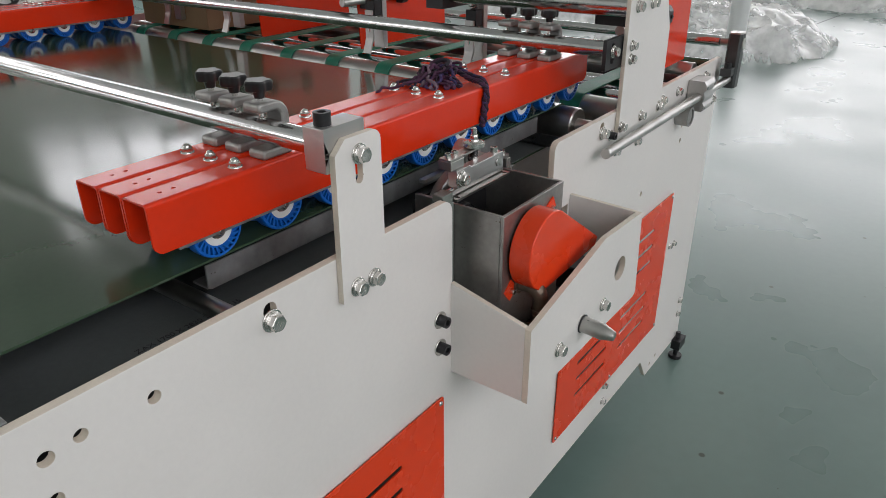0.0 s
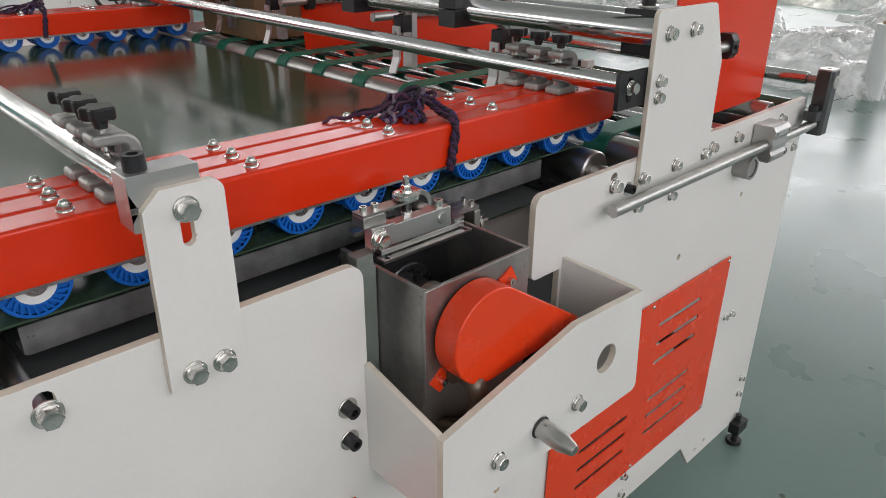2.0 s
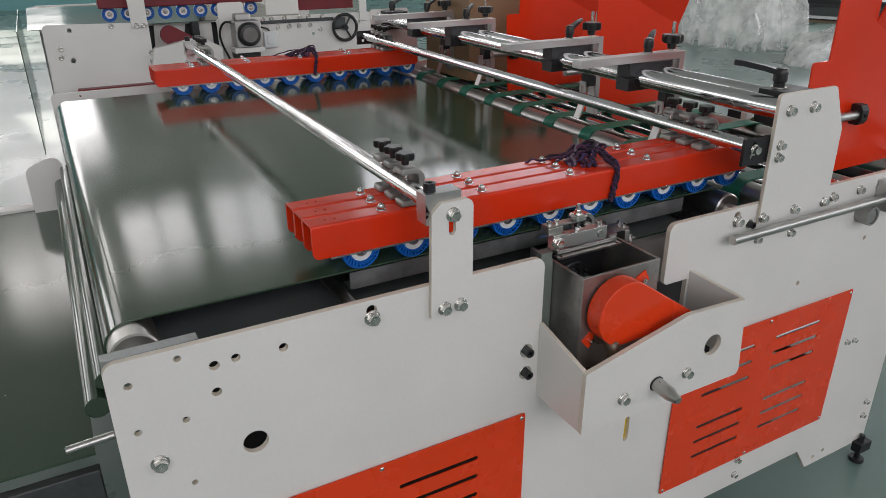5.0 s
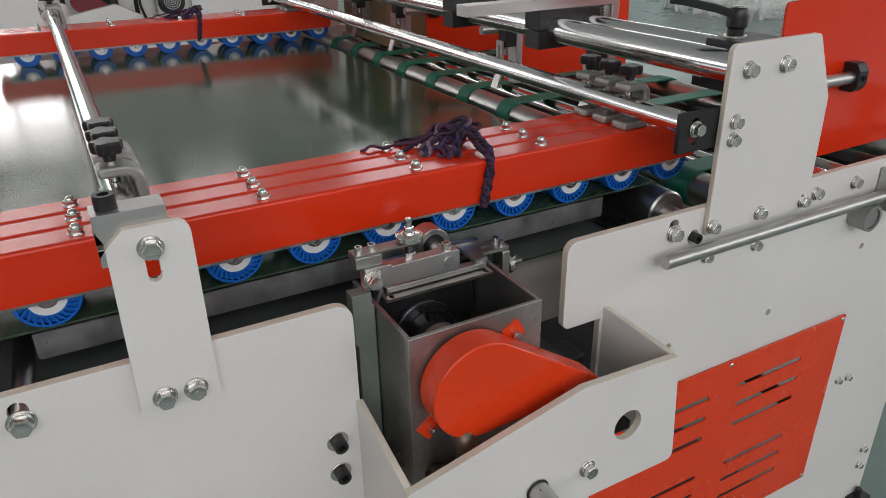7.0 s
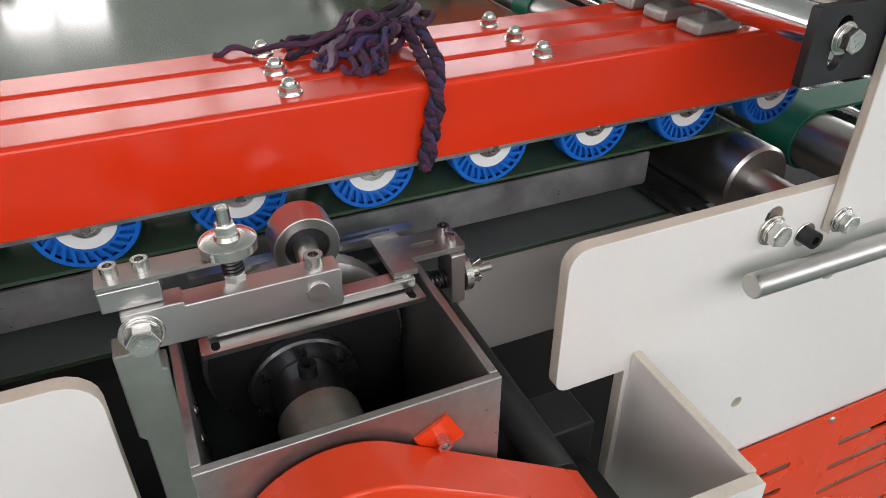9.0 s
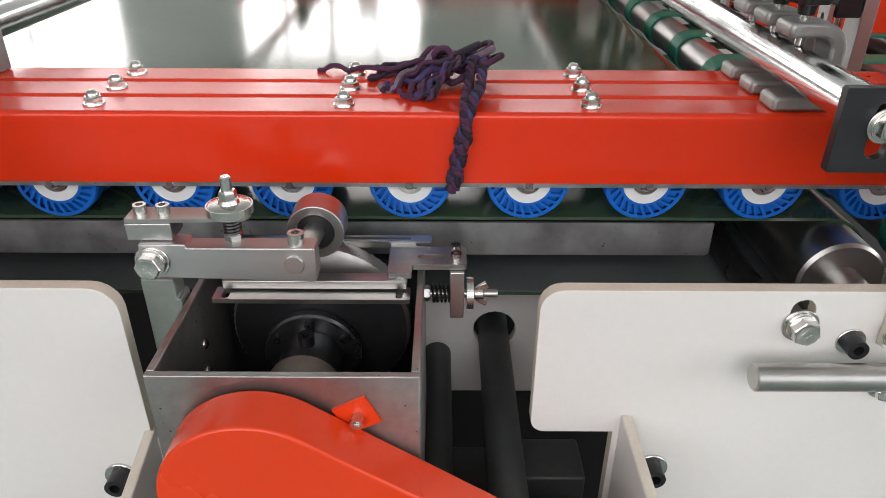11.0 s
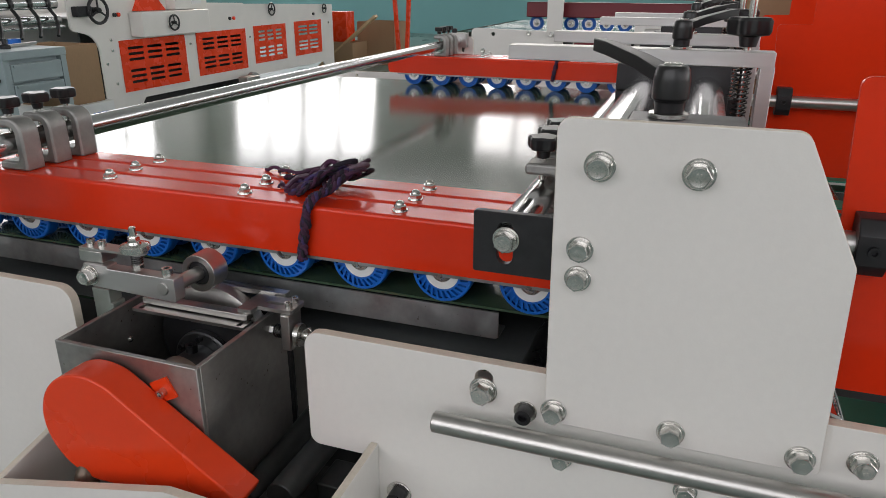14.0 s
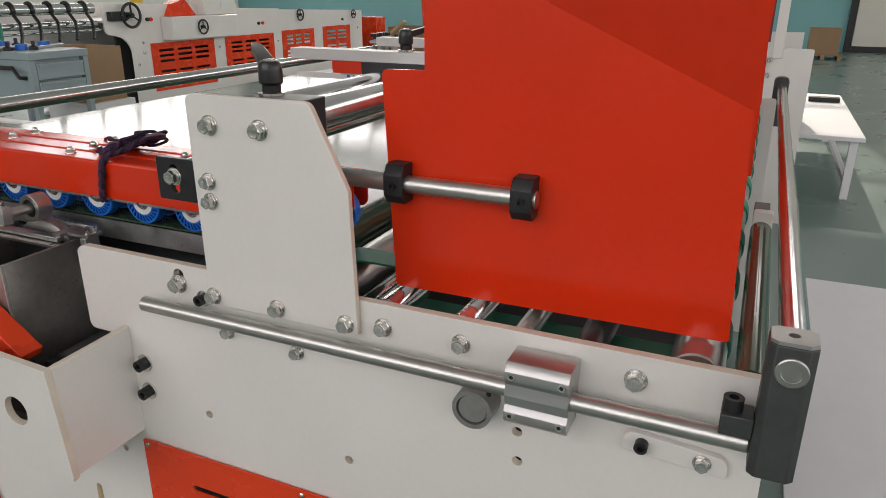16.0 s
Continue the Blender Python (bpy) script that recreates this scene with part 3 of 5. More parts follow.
bm.faces.new(rings[0][::-1]), bm.faces.new(rings[-1])
part("knurled_wheel", bm, RAW, GEAR, "steel wheel with knurled rim")
# near-black disc in front of the wheel, cut straight at the top
disc = [(KW[0] + 0.0772 * math.cos(radians(q)), KW[1] + 0.0772 * math.sin(radians(q))) for q in range(134, 407, 7)]
part("cover_disc", plate(B(), disc, [], -0.0788, -0.0775), OXIDE, GEAR, "near-black disc behind the flange")
# scraper bars over the case
part("scraper_bar", plate(B(), rounded([(-0.052, 0.882, 0.001), (-0.033, 0.882, 0.001), (-0.033, 1.043, 0.001), (-0.052, 1.043, 0.001)], 2), [slot(-0.046, 0.892, -0.038, 0.892, 0.003), slot(-0.046, 1.034, -0.038, 1.034, 0.003)], 0.9725, 0.9765, Z_UP), STEEL, GEAR)
bm = box(B(), -0.060, -0.046, 0.888, 1.040, 0.978, 0.986)
part("scraper_bar", bm, STEEL, GEAR, bevel=0.0008)
part("slide_plate", plate(B(), rounded([(-0.112, 1.024, 0.002), (-0.050, 1.024, 0.002), (-0.050, 1.044, 0.001), (-0.064, 1.044, 0.002), (-0.064, 1.090, 0.003), (-0.096, 1.090, 0.003), (-0.096, 1.046, 0.003), (-0.112, 1.046, 0.002)], 3), [slot(-0.078, 1.052, -0.078, 1.068, 0.0035)], 0.9865, 0.9915, Z_UP), RAW, GEAR, bevel=0.0006)
part("slide_plate", plate(B(), rounded([(-0.112, 0.885, 0.002), (-0.100, 0.885, 0.002), (-0.100, 1.06, 0.002), (-0.112, 1.06, 0.002)], 2), [slot(-0.106, 0.96, -0.106, 1.04, 0.002)], 0.988, 0.994, Z_UP), STEEL, GEAR)
for y in (0.892, 1.034):
    screw(GEAR, 0, 0, 0).matrix_basis = pose(-0.053, y, 0.986) @ FACING_UP
for x in (-0.088, -0.073):
    socket(GEAR, x, 1.081, 0.9915, 0.75, up=True, bright=True)
part("end_block", box(B(), -0.088, -0.060, 1.076, 1.088, 0.940, 0.986), STEEL, GEAR, bevel=0.001)
rod_y = lambda y0, y1, r, seg=20: rod(B(), (-0.074, y0, 0.957), (-0.074, y1, 0.957), r, seg, 0.0006)
part("adjusting_screw", rod_y(1.053, 1.118, 0.0035), STEEL, GEAR)
part("spring", coil(B(), (-0.074, 1.060, 0.957), (-0.074, 1.077, 0.957), 0.0075, 0.0012, 5), SPRING, GEAR, "small black coil spring")
part("lock_nut", hex_prism(B(), (-0.074, 1.052, 0.957), (-0.074, 1.059, 0.957), 0.007), STEEL, GEAR)
bm = B()
for i in range(36):
    a = 2 * math.pi * i / 36
    box(bm, -0.0009, 0.0009, 0.0, 0.006, -0.0014, 0.0014, pose(-0.074 + 0.0132 * math.cos(a), 1.0905, 0.957 + 0.0132 * math.sin(a), 0, -math.degrees(a), 0))
rod(bm, (-0.074, 1.0905, 0.957), (-0.074, 1.0965, 0.957), 0.0132, 36, 0.0005)
part("knurled_nut", bm, ZINC, GEAR, "zinc knurled thumb nut")
bm = rod(B(), (-0.074, 1.0965, 0.957), (-0.074, 1.106, 0.957), 0.0055, 16)
for s in (-1, 1):
    box(bm, -0.002, 0.002, 0, 0.010, -0.003, 0.003, pose(-0.074, 1.1, 0.957 + s * 0.0045, s * 30, 0, 0))
part("wing_nut", bm, ZINC, GEAR, "zinc wing nut", bevel=0.0008)
# post and arm
bm = plate(B(), [(0.836, 0.76), (0.8615, 0.76), (0.8615, 0.982), (0.858, 0.982), (0.858, 1.0), (0.832, 1.0), (0.832, 0.93), (0.836, 0.925)], [], -0.045, -0.0245)
part("arm_post", bm, GREENGREY, GEAR, "grey-green painted steel post", bevel=0.0012)
part("pressure_arm", plate(B(), rounded([(0.845, 1.013, 0.001), (0.975, 1.009, 0.003), (0.975, 1.038, 0.002), (0.880, 1.038, 0.001), (0.880, 1.041, 0.001), (0.845, 1.041, 0.001)], 2), [], -0.024, -0.007), ALU, GEAR, "milled aluminium arm", bevel=0.0008)
part("top_block", box(B(), -0.036, -0.012, 0.836, 0.870, 1.0412, 1.0555), STEEL, GEAR, bevel=0.001)
part("spring_strip", plate(B(), rounded([(-0.035, 0.836, 0.001), (-0.013, 0.836, 0.001), (-0.015, 0.926, 0.009), (-0.033, 0.926, 0.009)], 5), [], 1.0557, 1.0585, Z_UP), STEEL, GEAR, "thin steel spring strip")
for y in (0.845, 0.862):
    socket(GEAR, -0.024, y, 1.0585, 0.8, up=True, bright=True)
SY = 0.912
part("adjusting_screw", rod(B(), (-0.023, SY, 1.035), (-0.023, SY, 1.089), 0.0042, 16), ZINC, GEAR)
part("spring", coil(B(), (-0.023, SY, 1.043), (-0.023, SY, 1.056), 0.0058, 0.0012, 5), SPRING, GEAR, "small black coil spring")
part("lock_nut", hex_prism(B(), (-0.023, SY, 1.038), (-0.023, SY, 1.0435), 0.0072), ZINC, GEAR)
bm = B()
for i in range(44):
    a = 2 * math.pi * i / 44
    box(bm, -0.0009, 0.0009, -0.0012, 0.0012, 0.0, 0.0062, pose(-0.023 + 0.0162 * math.cos(a), SY + 0.0162 * math.sin(a), 1.0605, 0, 0, math.degrees(a)))
lathe(bm, (-0.023, SY, 1.059), (-0.023, SY, 1.09), [(0, 0.010), (0.0014, 0.0162), (0.0078, 0.0162), (0.009, 0.014), (0.0092, 0.008), (0.012, 0.007)], 36)
part("knurled_nut", bm, ZINC, GEAR, "zinc knurled thumb nut")
part("lock_nut", hex_prism(B(), (-0.023, SY, 1.071), (-0.023, SY, 1.078), 0.0068), ZINC, GEAR)
socket(GEAR, -0.016, 0.960, 1.038, 1.0, up=True, bright=True)
part("arm_pin", rod(B(), (-0.0075, 0.959, 1.0245), (-0.005, 0.959, 1.0245), 0.0075, 20, 0.0005), STEEL, GEAR)
bolt(GEAR, -0.007, 0.854, 1.027, 1.05)
part("roller_shaft", rod(B(), (-0.075, 0.966, 1.0235), (-0.012, 0.960, 1.0235), 0.0085, 20), STEEL, GEAR)
bm = ring(B(), (-0.088, 0.966, 1.0235), (-0.060, 0.966, 1.0235), 0.0155, 0.0235, 40)
part("press_roller", bm, STEEL, GEAR, "small steel pressure roller on a bearing", bevel=0.0008)
bm = ring(B(), (-0.086, 0.966, 1.0235), (-0.063, 0.966, 1.0235), 0.007, 0.0153, 32)
part("bearing", bm, OXIDE, GEAR, "black sealed bearing")

# ---- orange pulley guard ----
GUARD = thing("pulley_guard", "glossy orange-red teardrop sheet guard over a pulley", "guard")
GC = (0.940, 0.904, 0.066)
tip_up, tip_low = Vector((1.122, 0.860)), Vector((1.114, 0.846))


def tangent(c, r, p, side):
    d = Vector(p) - Vector(c[:2])
    a = math.atan2(d.y, d.x) + side * math.acos(r / d.length)
    return a


a0 = tangent(GC, GC[2], tip_up, 1)
a1 = 2 * math.pi + tangent(GC, GC[2], tip_low, -1)
outline = [(GC[0] + GC[2] * math.cos(a0 + (a1 - a0) * i / 40), GC[1] + GC[2] * math.sin(a0 + (a1 - a0) * i / 40)) for i in range(41)]
outline += [tuple(tip_low), tuple(tip_up)]
part("guard_shell", plate(B(), outline, [], 0.070, 0.108), GUARD_RED, GUARD, bevel=0.002)
for y, z, a in ((1.010, 0.944, 28), (0.888, 0.842, 40)):
    bm = box(B(), 0.0663, 0.0690, -0.013, 0.013, -0.011, 0.014, pose(0, y, z, a, 0, 0))
    tab = part("tab", bm, GUARD_RED, GUARD)
    socket(tab, 0.0690, y, z, 0.8, bright=True)
# pipe elbow below it
ELBOW = thing("pipe_elbow", "oily dark brown pipe elbow below the orange guard", "pipe")
pts = [Vector((0.0665, 0.913, 0.846)), Vector((0.078, 0.914, 0.847))] + [Vector((0.084 + 0.023 * math.sin(i * math.pi / 20), 0.915 + 0.0003 * i, 0.824 + 0.023 * math.cos(i * math.pi / 20))) for i in range(11)] + [Vector((0.107, 0.918, 0.800)), Vector((0.107, 0.918, 0.7505))]
part("elbow", tube_path(B(), pts, 0.0132, 24), BRONZE, ELBOW)
for lo, hi in ((0.806, 0.809), (0.7505, 0.800)):
    part("collar", lathe(B(), (0.107, 0.918, hi), (0.107, 0.918, lo), [(0, 0.0142), (0.0008, 0.0148), (hi - lo - 0.0008, 0.0148), (hi - lo, 0.0142)], 28), BRONZE, ELBOW)
part("flange_ring", ring(B(), (0.0665, 0.913, 0.846), (0.072, 0.9135, 0.846), 0.0133, 0.0175, 28), BRONZE, ELBOW)
part("branch", tube_path(B(), [(0.096, 0.912, 0.7660), (0.06, 0.890, 0.7660), (0.02, 0.866, 0.7660)], 0.0125, 16), BRONZE, ELBOW)

# ---- main conveyor belt ----
BELT_Z, BELT_X0, BELT_X1, BELT_Y0, BELT_Y1 = 0.999, FAR + 0.139, -0.140, 0.064, 1.472
CONV = thing("conveyor_belt", "wide dark green glossy conveyor belt round steel rollers", "conveyor belt")


def belt_loop(y0, y1, z, r, thick, x0, x1, seg=16, lift=0.0):
    """A closed belt round two rollers of radius r, top at z."""
    def loop(rr):
        zc = z - r - thick
        pts = [(y1 + rr * math.sin(math.pi * i / seg), zc + rr * math.cos(math.pi * i / seg)) for i in range(seg + 1)]
        if lift:
            pts += [(y1 - 0.06, zc - rr + lift), (y0 + 0.06, zc - rr + lift)]
        return pts + [(y0 - rr * math.sin(math.pi * i / seg), zc - rr * math.cos(math.pi * i / seg)) for i in range(seg + 1)]
    return plate(B(), loop(r + thick), [loop(r)], x0, x1)


part("belt", belt_loop(BELT_Y0 + 0.043, BELT_Y1 - 0.043, BELT_Z, 0.040, 0.003, BELT_X0, BELT_X1), BELT, CONV, "glossy dark green belt")
for y in (BELT_Y0 + 0.043, BELT_Y1 - 0.043):
    bm = rod(B(), (BELT_X0 - 0.03, y, BELT_Z - 0.043), (BELT_X1 + 0.045, y, BELT_Z - 0.043), 0.0398, 40, 0.003)
    rod(bm, (FAR + 0.013, y, BELT_Z - 0.043), (-0.013, y, BELT_Z - 0.043), 0.017, 24)
    part("roller", bm, STEEL, CONV, "turned steel belt roller")
bm = plate(B(), rounded([(0.484, 0.9605, 0.004), (1.322, 0.9605, 0.004), (1.322, 0.9945, 0.0), (0.484, 0.9945, 0.0)], 3), [], -0.1398, -0.1368)
box(bm, -0.170, -0.1399, 0.484, 1.322, 0.9605, 0.9635)
part("belt_support", bm, GALV, CONV, "galvanised steel rail under the belt edge")
part("belt_support", plate(B(), rect(0.42, 1.325, 0.950, 0.991), [], FAR + 0.145, FAR + 0.148), GALV, CONV)
part("return_belt", box(B(), BELT_X0, BELT_X1 - 0.001, 0.12, 1.42, 0.9163, 0.9175), BELT_BACK, CONV, "dull dark belt underside")
part("cross_tube", rod(B(), (FAR + 0.015, 0.466, 0.954), (-0.012, 0.466, 0.954), 0.0125, 24), STEEL, CONV)
part("cross_tube", rod(B(), (FAR + 0.015, 1.365, 0.932), (-0.012, 1.365, 0.932), 0.013, 20), DARKSTEEL, CONV)
part("bearing_strip", box(B(), -0.034, -0.0125, 0.056, 0.192, 0.965, 1.0085), GALV, CONV, bevel=0.001)
part("pin", rod(B(), (-0.006, 0.0545, 0.888), (-0.006, -0.012, 0.884), 0.006, 14), STEEL, CONV)
# stamped code on the inner face of the belt
for body, y in (("ZAX 1700 X 2830", 0.390), ("202", 0.489), ("15", 0.534)):
    curve = bpy.data.curves.new("stamp", "FONT")
    curve.body, curve.size, curve.extrude = body, 0.0125, 0.0001
    mark = new("stamp", curve)
    flat = bpy.data.meshes.new_from_object(mark)
    bpy.data.objects.remove(mark)
    flat.materials.append(OXIDE)
    place("stamp", flat, CONV, "black stamped code", at=pose(-0.146, y - 0.010, 0.9178, 0, 0, 90))

INFEED = thing("infeed_belt", "lower dark green glossy infeed belt beside the machine", "conveyor belt")
part("belt", box(B(), -1.42, -0.11, -1.7, 0.018, 0.788, 0.793), BELT, INFEED, "glossy dark green belt")
part("side_bar", box(B(), -1.48, -1.425, -1.7, 0.03, 0.76, 0.80), PAINT, INFEED, "light grey side bar", bevel=0.002)
part("side_bar", box(B(), -0.105, -0.085, -1.7, 0.02, 0.70, 0.775), DARKBLK, INFEED, bevel=0.002)
bm = rod(B(), (-1.38, 0.056, 0.916), (-0.112, 0.056, 0.916), 0.0155, 40, 0.002)
part("belt_roller", bm, BELT, INFEED, "roller wrapped in glossy green belt")
part("belt_roller", rod(B(), (-1.38, 0.037, 0.872), (-0.112, 0.037, 0.872), 0.019, 40, 0.002), BELT, INFEED, "roller wrapped in glossy green belt")
for x in (-1.45, -0.095):
    for y in (-1.6, -0.12):
        part("leg", box(B(), x - 0.02, x + 0.02, y - 0.02, y + 0.02, 0.0, 0.70), PAINT, INFEED)
part("end_plate", plate(B(), rounded([(-0.05, 0.70, 0.0), (0.05, 0.70, 0.0), (0.05, 0.97, 0.03), (-0.05, 0.93, 0.03)], 4), [], -1.40, -1.39), PAINT, INFEED)

# ---- pressing beams with blue wheels ----
BEAM_Y0, BEAM_Y1, BEAM_T, BEAM_B, BEAM_W = 0.413, 1.508, 1.104, 1.041, 0.0465
WHEEL_Y = [0.509 + 0.1062 * i for i in range(10)]
ACORN_Y = [0.555, 0.769, 0.984, 1.197, 1.411]


def wheel_meshes():
    bm = B()
    R = 0.0375
    prof = [(-0.0095, 0.0330), (-0.0095, R - 0.0012), (-0.0075, R), (0.0075, R), (0.0095, R - 0.0012), (0.0095, 0.0330)]
    loops = [[bm.verts.new((h, r * math.cos(2 * math.pi * i / 40), r * math.sin(2 * math.pi * i / 40))) for i in range(40)] for h, r in prof]
    for p, q in zip(loops, loops[1:]):
        for i in range(40):
            bm.faces.new((p[i], p[(i + 1) % 40], q[(i + 1) % 40], q[i]))
    ring(bm, (-0.0045, 0, 0), (0.0045, 0, 0), 0.0215, 0.0335, 40)
    ring(bm, (-0.0095, 0, 0), (0.0095, 0, 0), 0.0212, 0.0238, 40)
    for i in range(26):
        box(bm, -0.0093, 0.0093, -0.0013, 0.0013, -0.0056, 0.0056, pose(0, 0, 0, 360 * i / 26, 0, 0) @ pose(0, 0, 0.0285, 24, 0, 0))
    tyre = hardware("wheel", bm, BLUE)
    hub = hardware("hub", ring(B(), (-0.0098, 0, 0), (0.0098, 0, 0), 0.0125, 0.0211, 32), WHITE)
    bm = rod(B(), (-0.0105, 0, 0), (0.0105, 0, 0), 0.0124, 28, 0.001)
    rod(bm, (-0.019, 0, 0), (0.019, 0, 0), 0.004, 14)
    for s in (-1, 1):
        hex_prism(bm, (s * 0.0105, 0, 0), (s * 0.0165, 0, 0), 0.0075)
    return tyre, hub, hardware("axle", bm, ZINC)


TYRE, HUB, AXLE = wheel_meshes()


def roller_beam(x):
    """An inverted channel with ten wheels; x is its middle."""
    t, w = 0.0025, BEAM_W / 2
    label = "glossy red steel channel with a row of blue wheels on the belt"
    ob = thing("roller_beam", label, "roller beam", "pressing beams", at=pose(x, 0, 0))
    bm = B()
    for s in (-1, 1):
        a, b = sorted((s * w, s * (w - t)))
        plate(bm, rounded([(BEAM_Y0, BEAM_B, 0.014), (BEAM_Y1, BEAM_B, 0.014), (BEAM_Y1, BEAM_T - 0.005, 0), (BEAM_Y0, BEAM_T - 0.005, 0)], 6), [], a, b)
        for i in range(5):
            a0, a1 = math.pi / 2 * i / 5, math.pi / 2 * (i + 1) / 5
            q = [(s * (w - 0.005 + rr * math.cos(a)), BEAM_T - 0.005 + rr * math.sin(a)) for a, rr in ((a0, 0.005), (a1, 0.005), (a1, 0.0025), (a0, 0.0025))]
            plate(bm, q, [], BEAM_Y0, BEAM_Y1, Y_UP)
    holes = [circle(0.0, BEAM_Y0 + d, 0.0028, 10) for d in (0.034, 0.052)] + [circle(0.0, BEAM_Y1 - d, 0.0028, 10) for d in (0.020, 0.034)]
    plate(bm, rect(-w + 0.005, w - 0.005, BEAM_Y0, BEAM_Y1), holes, BEAM_T - t, BEAM_T, Z_UP)
    bmesh.ops.remove_doubles(bm, verts=bm.verts[:], dist=0.00002)
    part("channel", bm, RED, ob, "glossy red painted channel")
    bm = B()
    for s in (-1, 1):
        a, b = sorted((s * 0.0155, s * 0.0185))
        plate(bm, rect(0.448, 1.472, BEAM_B - 0.006, BEAM_B + 0.035), [], a, b)
    part("wheel_carrier", bm, GALV, ob, "galvanised inner rail holding the wheels")
    for y in ACORN_Y:
        place("acorn_nut", ACORN, ob, at=pose(0, y, BEAM_T) @ FACING_UP)
    for y in WHEEL_Y:
        wh = place("wheel", TYRE, ob, "blue slotted polyurethane tyre", at=pose(0, y, BELT_Z + 0.0377, random.uniform(0, 90)))
        place("hub", HUB, wh, "white plastic hub")
        place("axle", AXLE, wh)
    return ob


NEAR_X = [-0.1445, -0.1935, -0.2425]
FAR_X = [FAR + 0.1445, FAR + 0.1935, FAR + 0.2425]
first = roller_beam(NEAR_X[0])
for x in NEAR_X[1:] + FAR_X:
    copy_thing(first, pose(x, 0, 0))

# ---- rods over the beams and their clamps ----
ROD_A, ROD_B = (1.363, 1.140), (0.606, 1.140)


def cross_rod(y, z, x0, x1):
    ob = part("cross_rod", rod(B(), (x0, y, z), (x1, y, z), 0.0160, 40, 0.002), CHROME)
    return tagged(ob, "polished chrome steel rod across the belt", "rod", "cross rods")


cross_rod(*ROD_A, FAR + 0.005, -0.009)
cross_rod(*ROD_B, FAR + 0.005, -0.005)


def rod_clamp(at):
    """A cast C-clamp round a rod, standing on a beam, with a star knob on top; origin on the beam under the rod."""
    ob = thing("rod_clamp", "cast grey metal clamp with black star knob holding a beam", "clamp", "beam clamps", at=at)
    h = ROD_A[1] - BEAM_T
    top = h + 0.037
    outline = rounded([(-0.0165, 0.0, 0.003), (0.033, 0.0, 0.003), (0.033, top, 0.022), (-0.0165, top, 0.005), (-0.0165, top - 0.0125, 0.005), (0.020, top - 0.0125, 0.009), (0.020, 0.0125, 0.008), (-0.0165, 0.0125, 0.005)], 6)
    part("clamp_body", plate(B(), outline, [], -0.0155, 0.0155), CAST, ob, bevel=0.0034)
    part("knob_stud", rod(B(), (0, 0, h + 0.0162), (0, 0, top + 0.014), 0.0038, 14), ZINC, ob)
    star_knob(ob, (0, 0, top + 0.004), 0.0185)
    return ob


def star_bm(r, h):
    bm = B()
    n = 60
    prof = [(0, 0.40), (h * 0.35, 0.5), (h * 0.42, 0.92), (h * 0.55, 1.0), (h * 0.9, 1.0), (h, 0.9)]
    rings = []
    for z, k in prof:
        loop = []
        for i in range(n):
            a = 2 * math.pi * i / n
            wave = 1 + (0.13 * math.cos(5 * a) if k > 0.6 else 0)
            loop.append(bm.verts.new((r * k * wave * 0.88 * math.cos(a), r * k * wave * 0.88 * math.sin(a), z)))
        rings.append(loop)
    for p, q in zip(rings, rings[1:]):
        for i in range(n):
            bm.faces.new((p[i], p[(i + 1) % n], q[(i + 1) % n], q[i]))
    bm.faces.new(rings[0][::-1]), bm.faces.new(rings[-1])
    return bm


STAR = hardware("star_knob", star_bm(0.021, 0.026), PLASTIC)


def star_knob(parent, at, r):
    k = r / 0.021
    return place("star_knob", STAR, parent, "black plastic star knob", at=pose(*at, 0, 0, random.uniform(0, 70)) @ Matrix.Diagonal((k, k, k, 1)))


clamp = rod_clamp(pose(NEAR_X[0], ROD_B[0], BEAM_T))
for x in NEAR_X[1:] + FAR_X:
    copy_thing(clamp, pose(x, ROD_B[0], BEAM_T))
for x in NEAR_X + FAR_X:
    copy_thing(clamp, pose(x, ROD_A[0], BEAM_T))


def rod_bracket(sx, x):
    """The slotted upright with the clamp block of the left rod."""
    ob = thing("rod_bracket", "light grey slotted steel upright with an aluminium rod clamp", "bracket", "rod brackets")
    up = rounded([(0.575, 0.945, 0.002), (0.658, 0.945, 0.002), (0.658, 1.157, 0.014), (0.596, 1.157, 0.002), (0.578, 1.140, 0.002)])
    a, b = sorted((x, x + sx * 0.009))
    part("upright", plate(B(), up, [slot(0.617, 1.103, 0.617, 1.135, 0.0065)], a, b), PAINT, ob, "light grey steel upright", bevel=0.0012, rim=PAINT_EDGE)
    block = rounded([(0.572, 1.118, 0.001), (0.640, 1.118, 0.001), (0.640, 1.172, 0.001), (0.572, 1.172, 0.001)], 1)
    a, b = sorted((x - sx * 0.0005, x - sx * 0.034))
    blk = part("clamp_block", plate(B(), block, [rect(0.5715 + 0.001, 0.584, 1.137, 1.142)], a, b), ALU, ob, "milled aluminium clamp block", bevel=0.001)
    socket(blk, x - sx * 0.017, 0.588, 1.172, 1.7, up=True)
    for y, z in ((0.618, 1.134), (0.601, 0.961), (0.633, 0.961)):
        b = bolt(ob, x + sx * 0.009, y, z, 1.05)
        if sx < 0:
            b.matrix_basis = b.matrix_basis @ pose(0, 0, 0, 0, 0, 180)
    return ob


rod_bracket(1, 0.0005)
rod_bracket(-1, FAR - 0.0005)

# ---- upright plates of the twin rods ----
TWIN = ((1.441, 1.214), (1.518, 1.214))


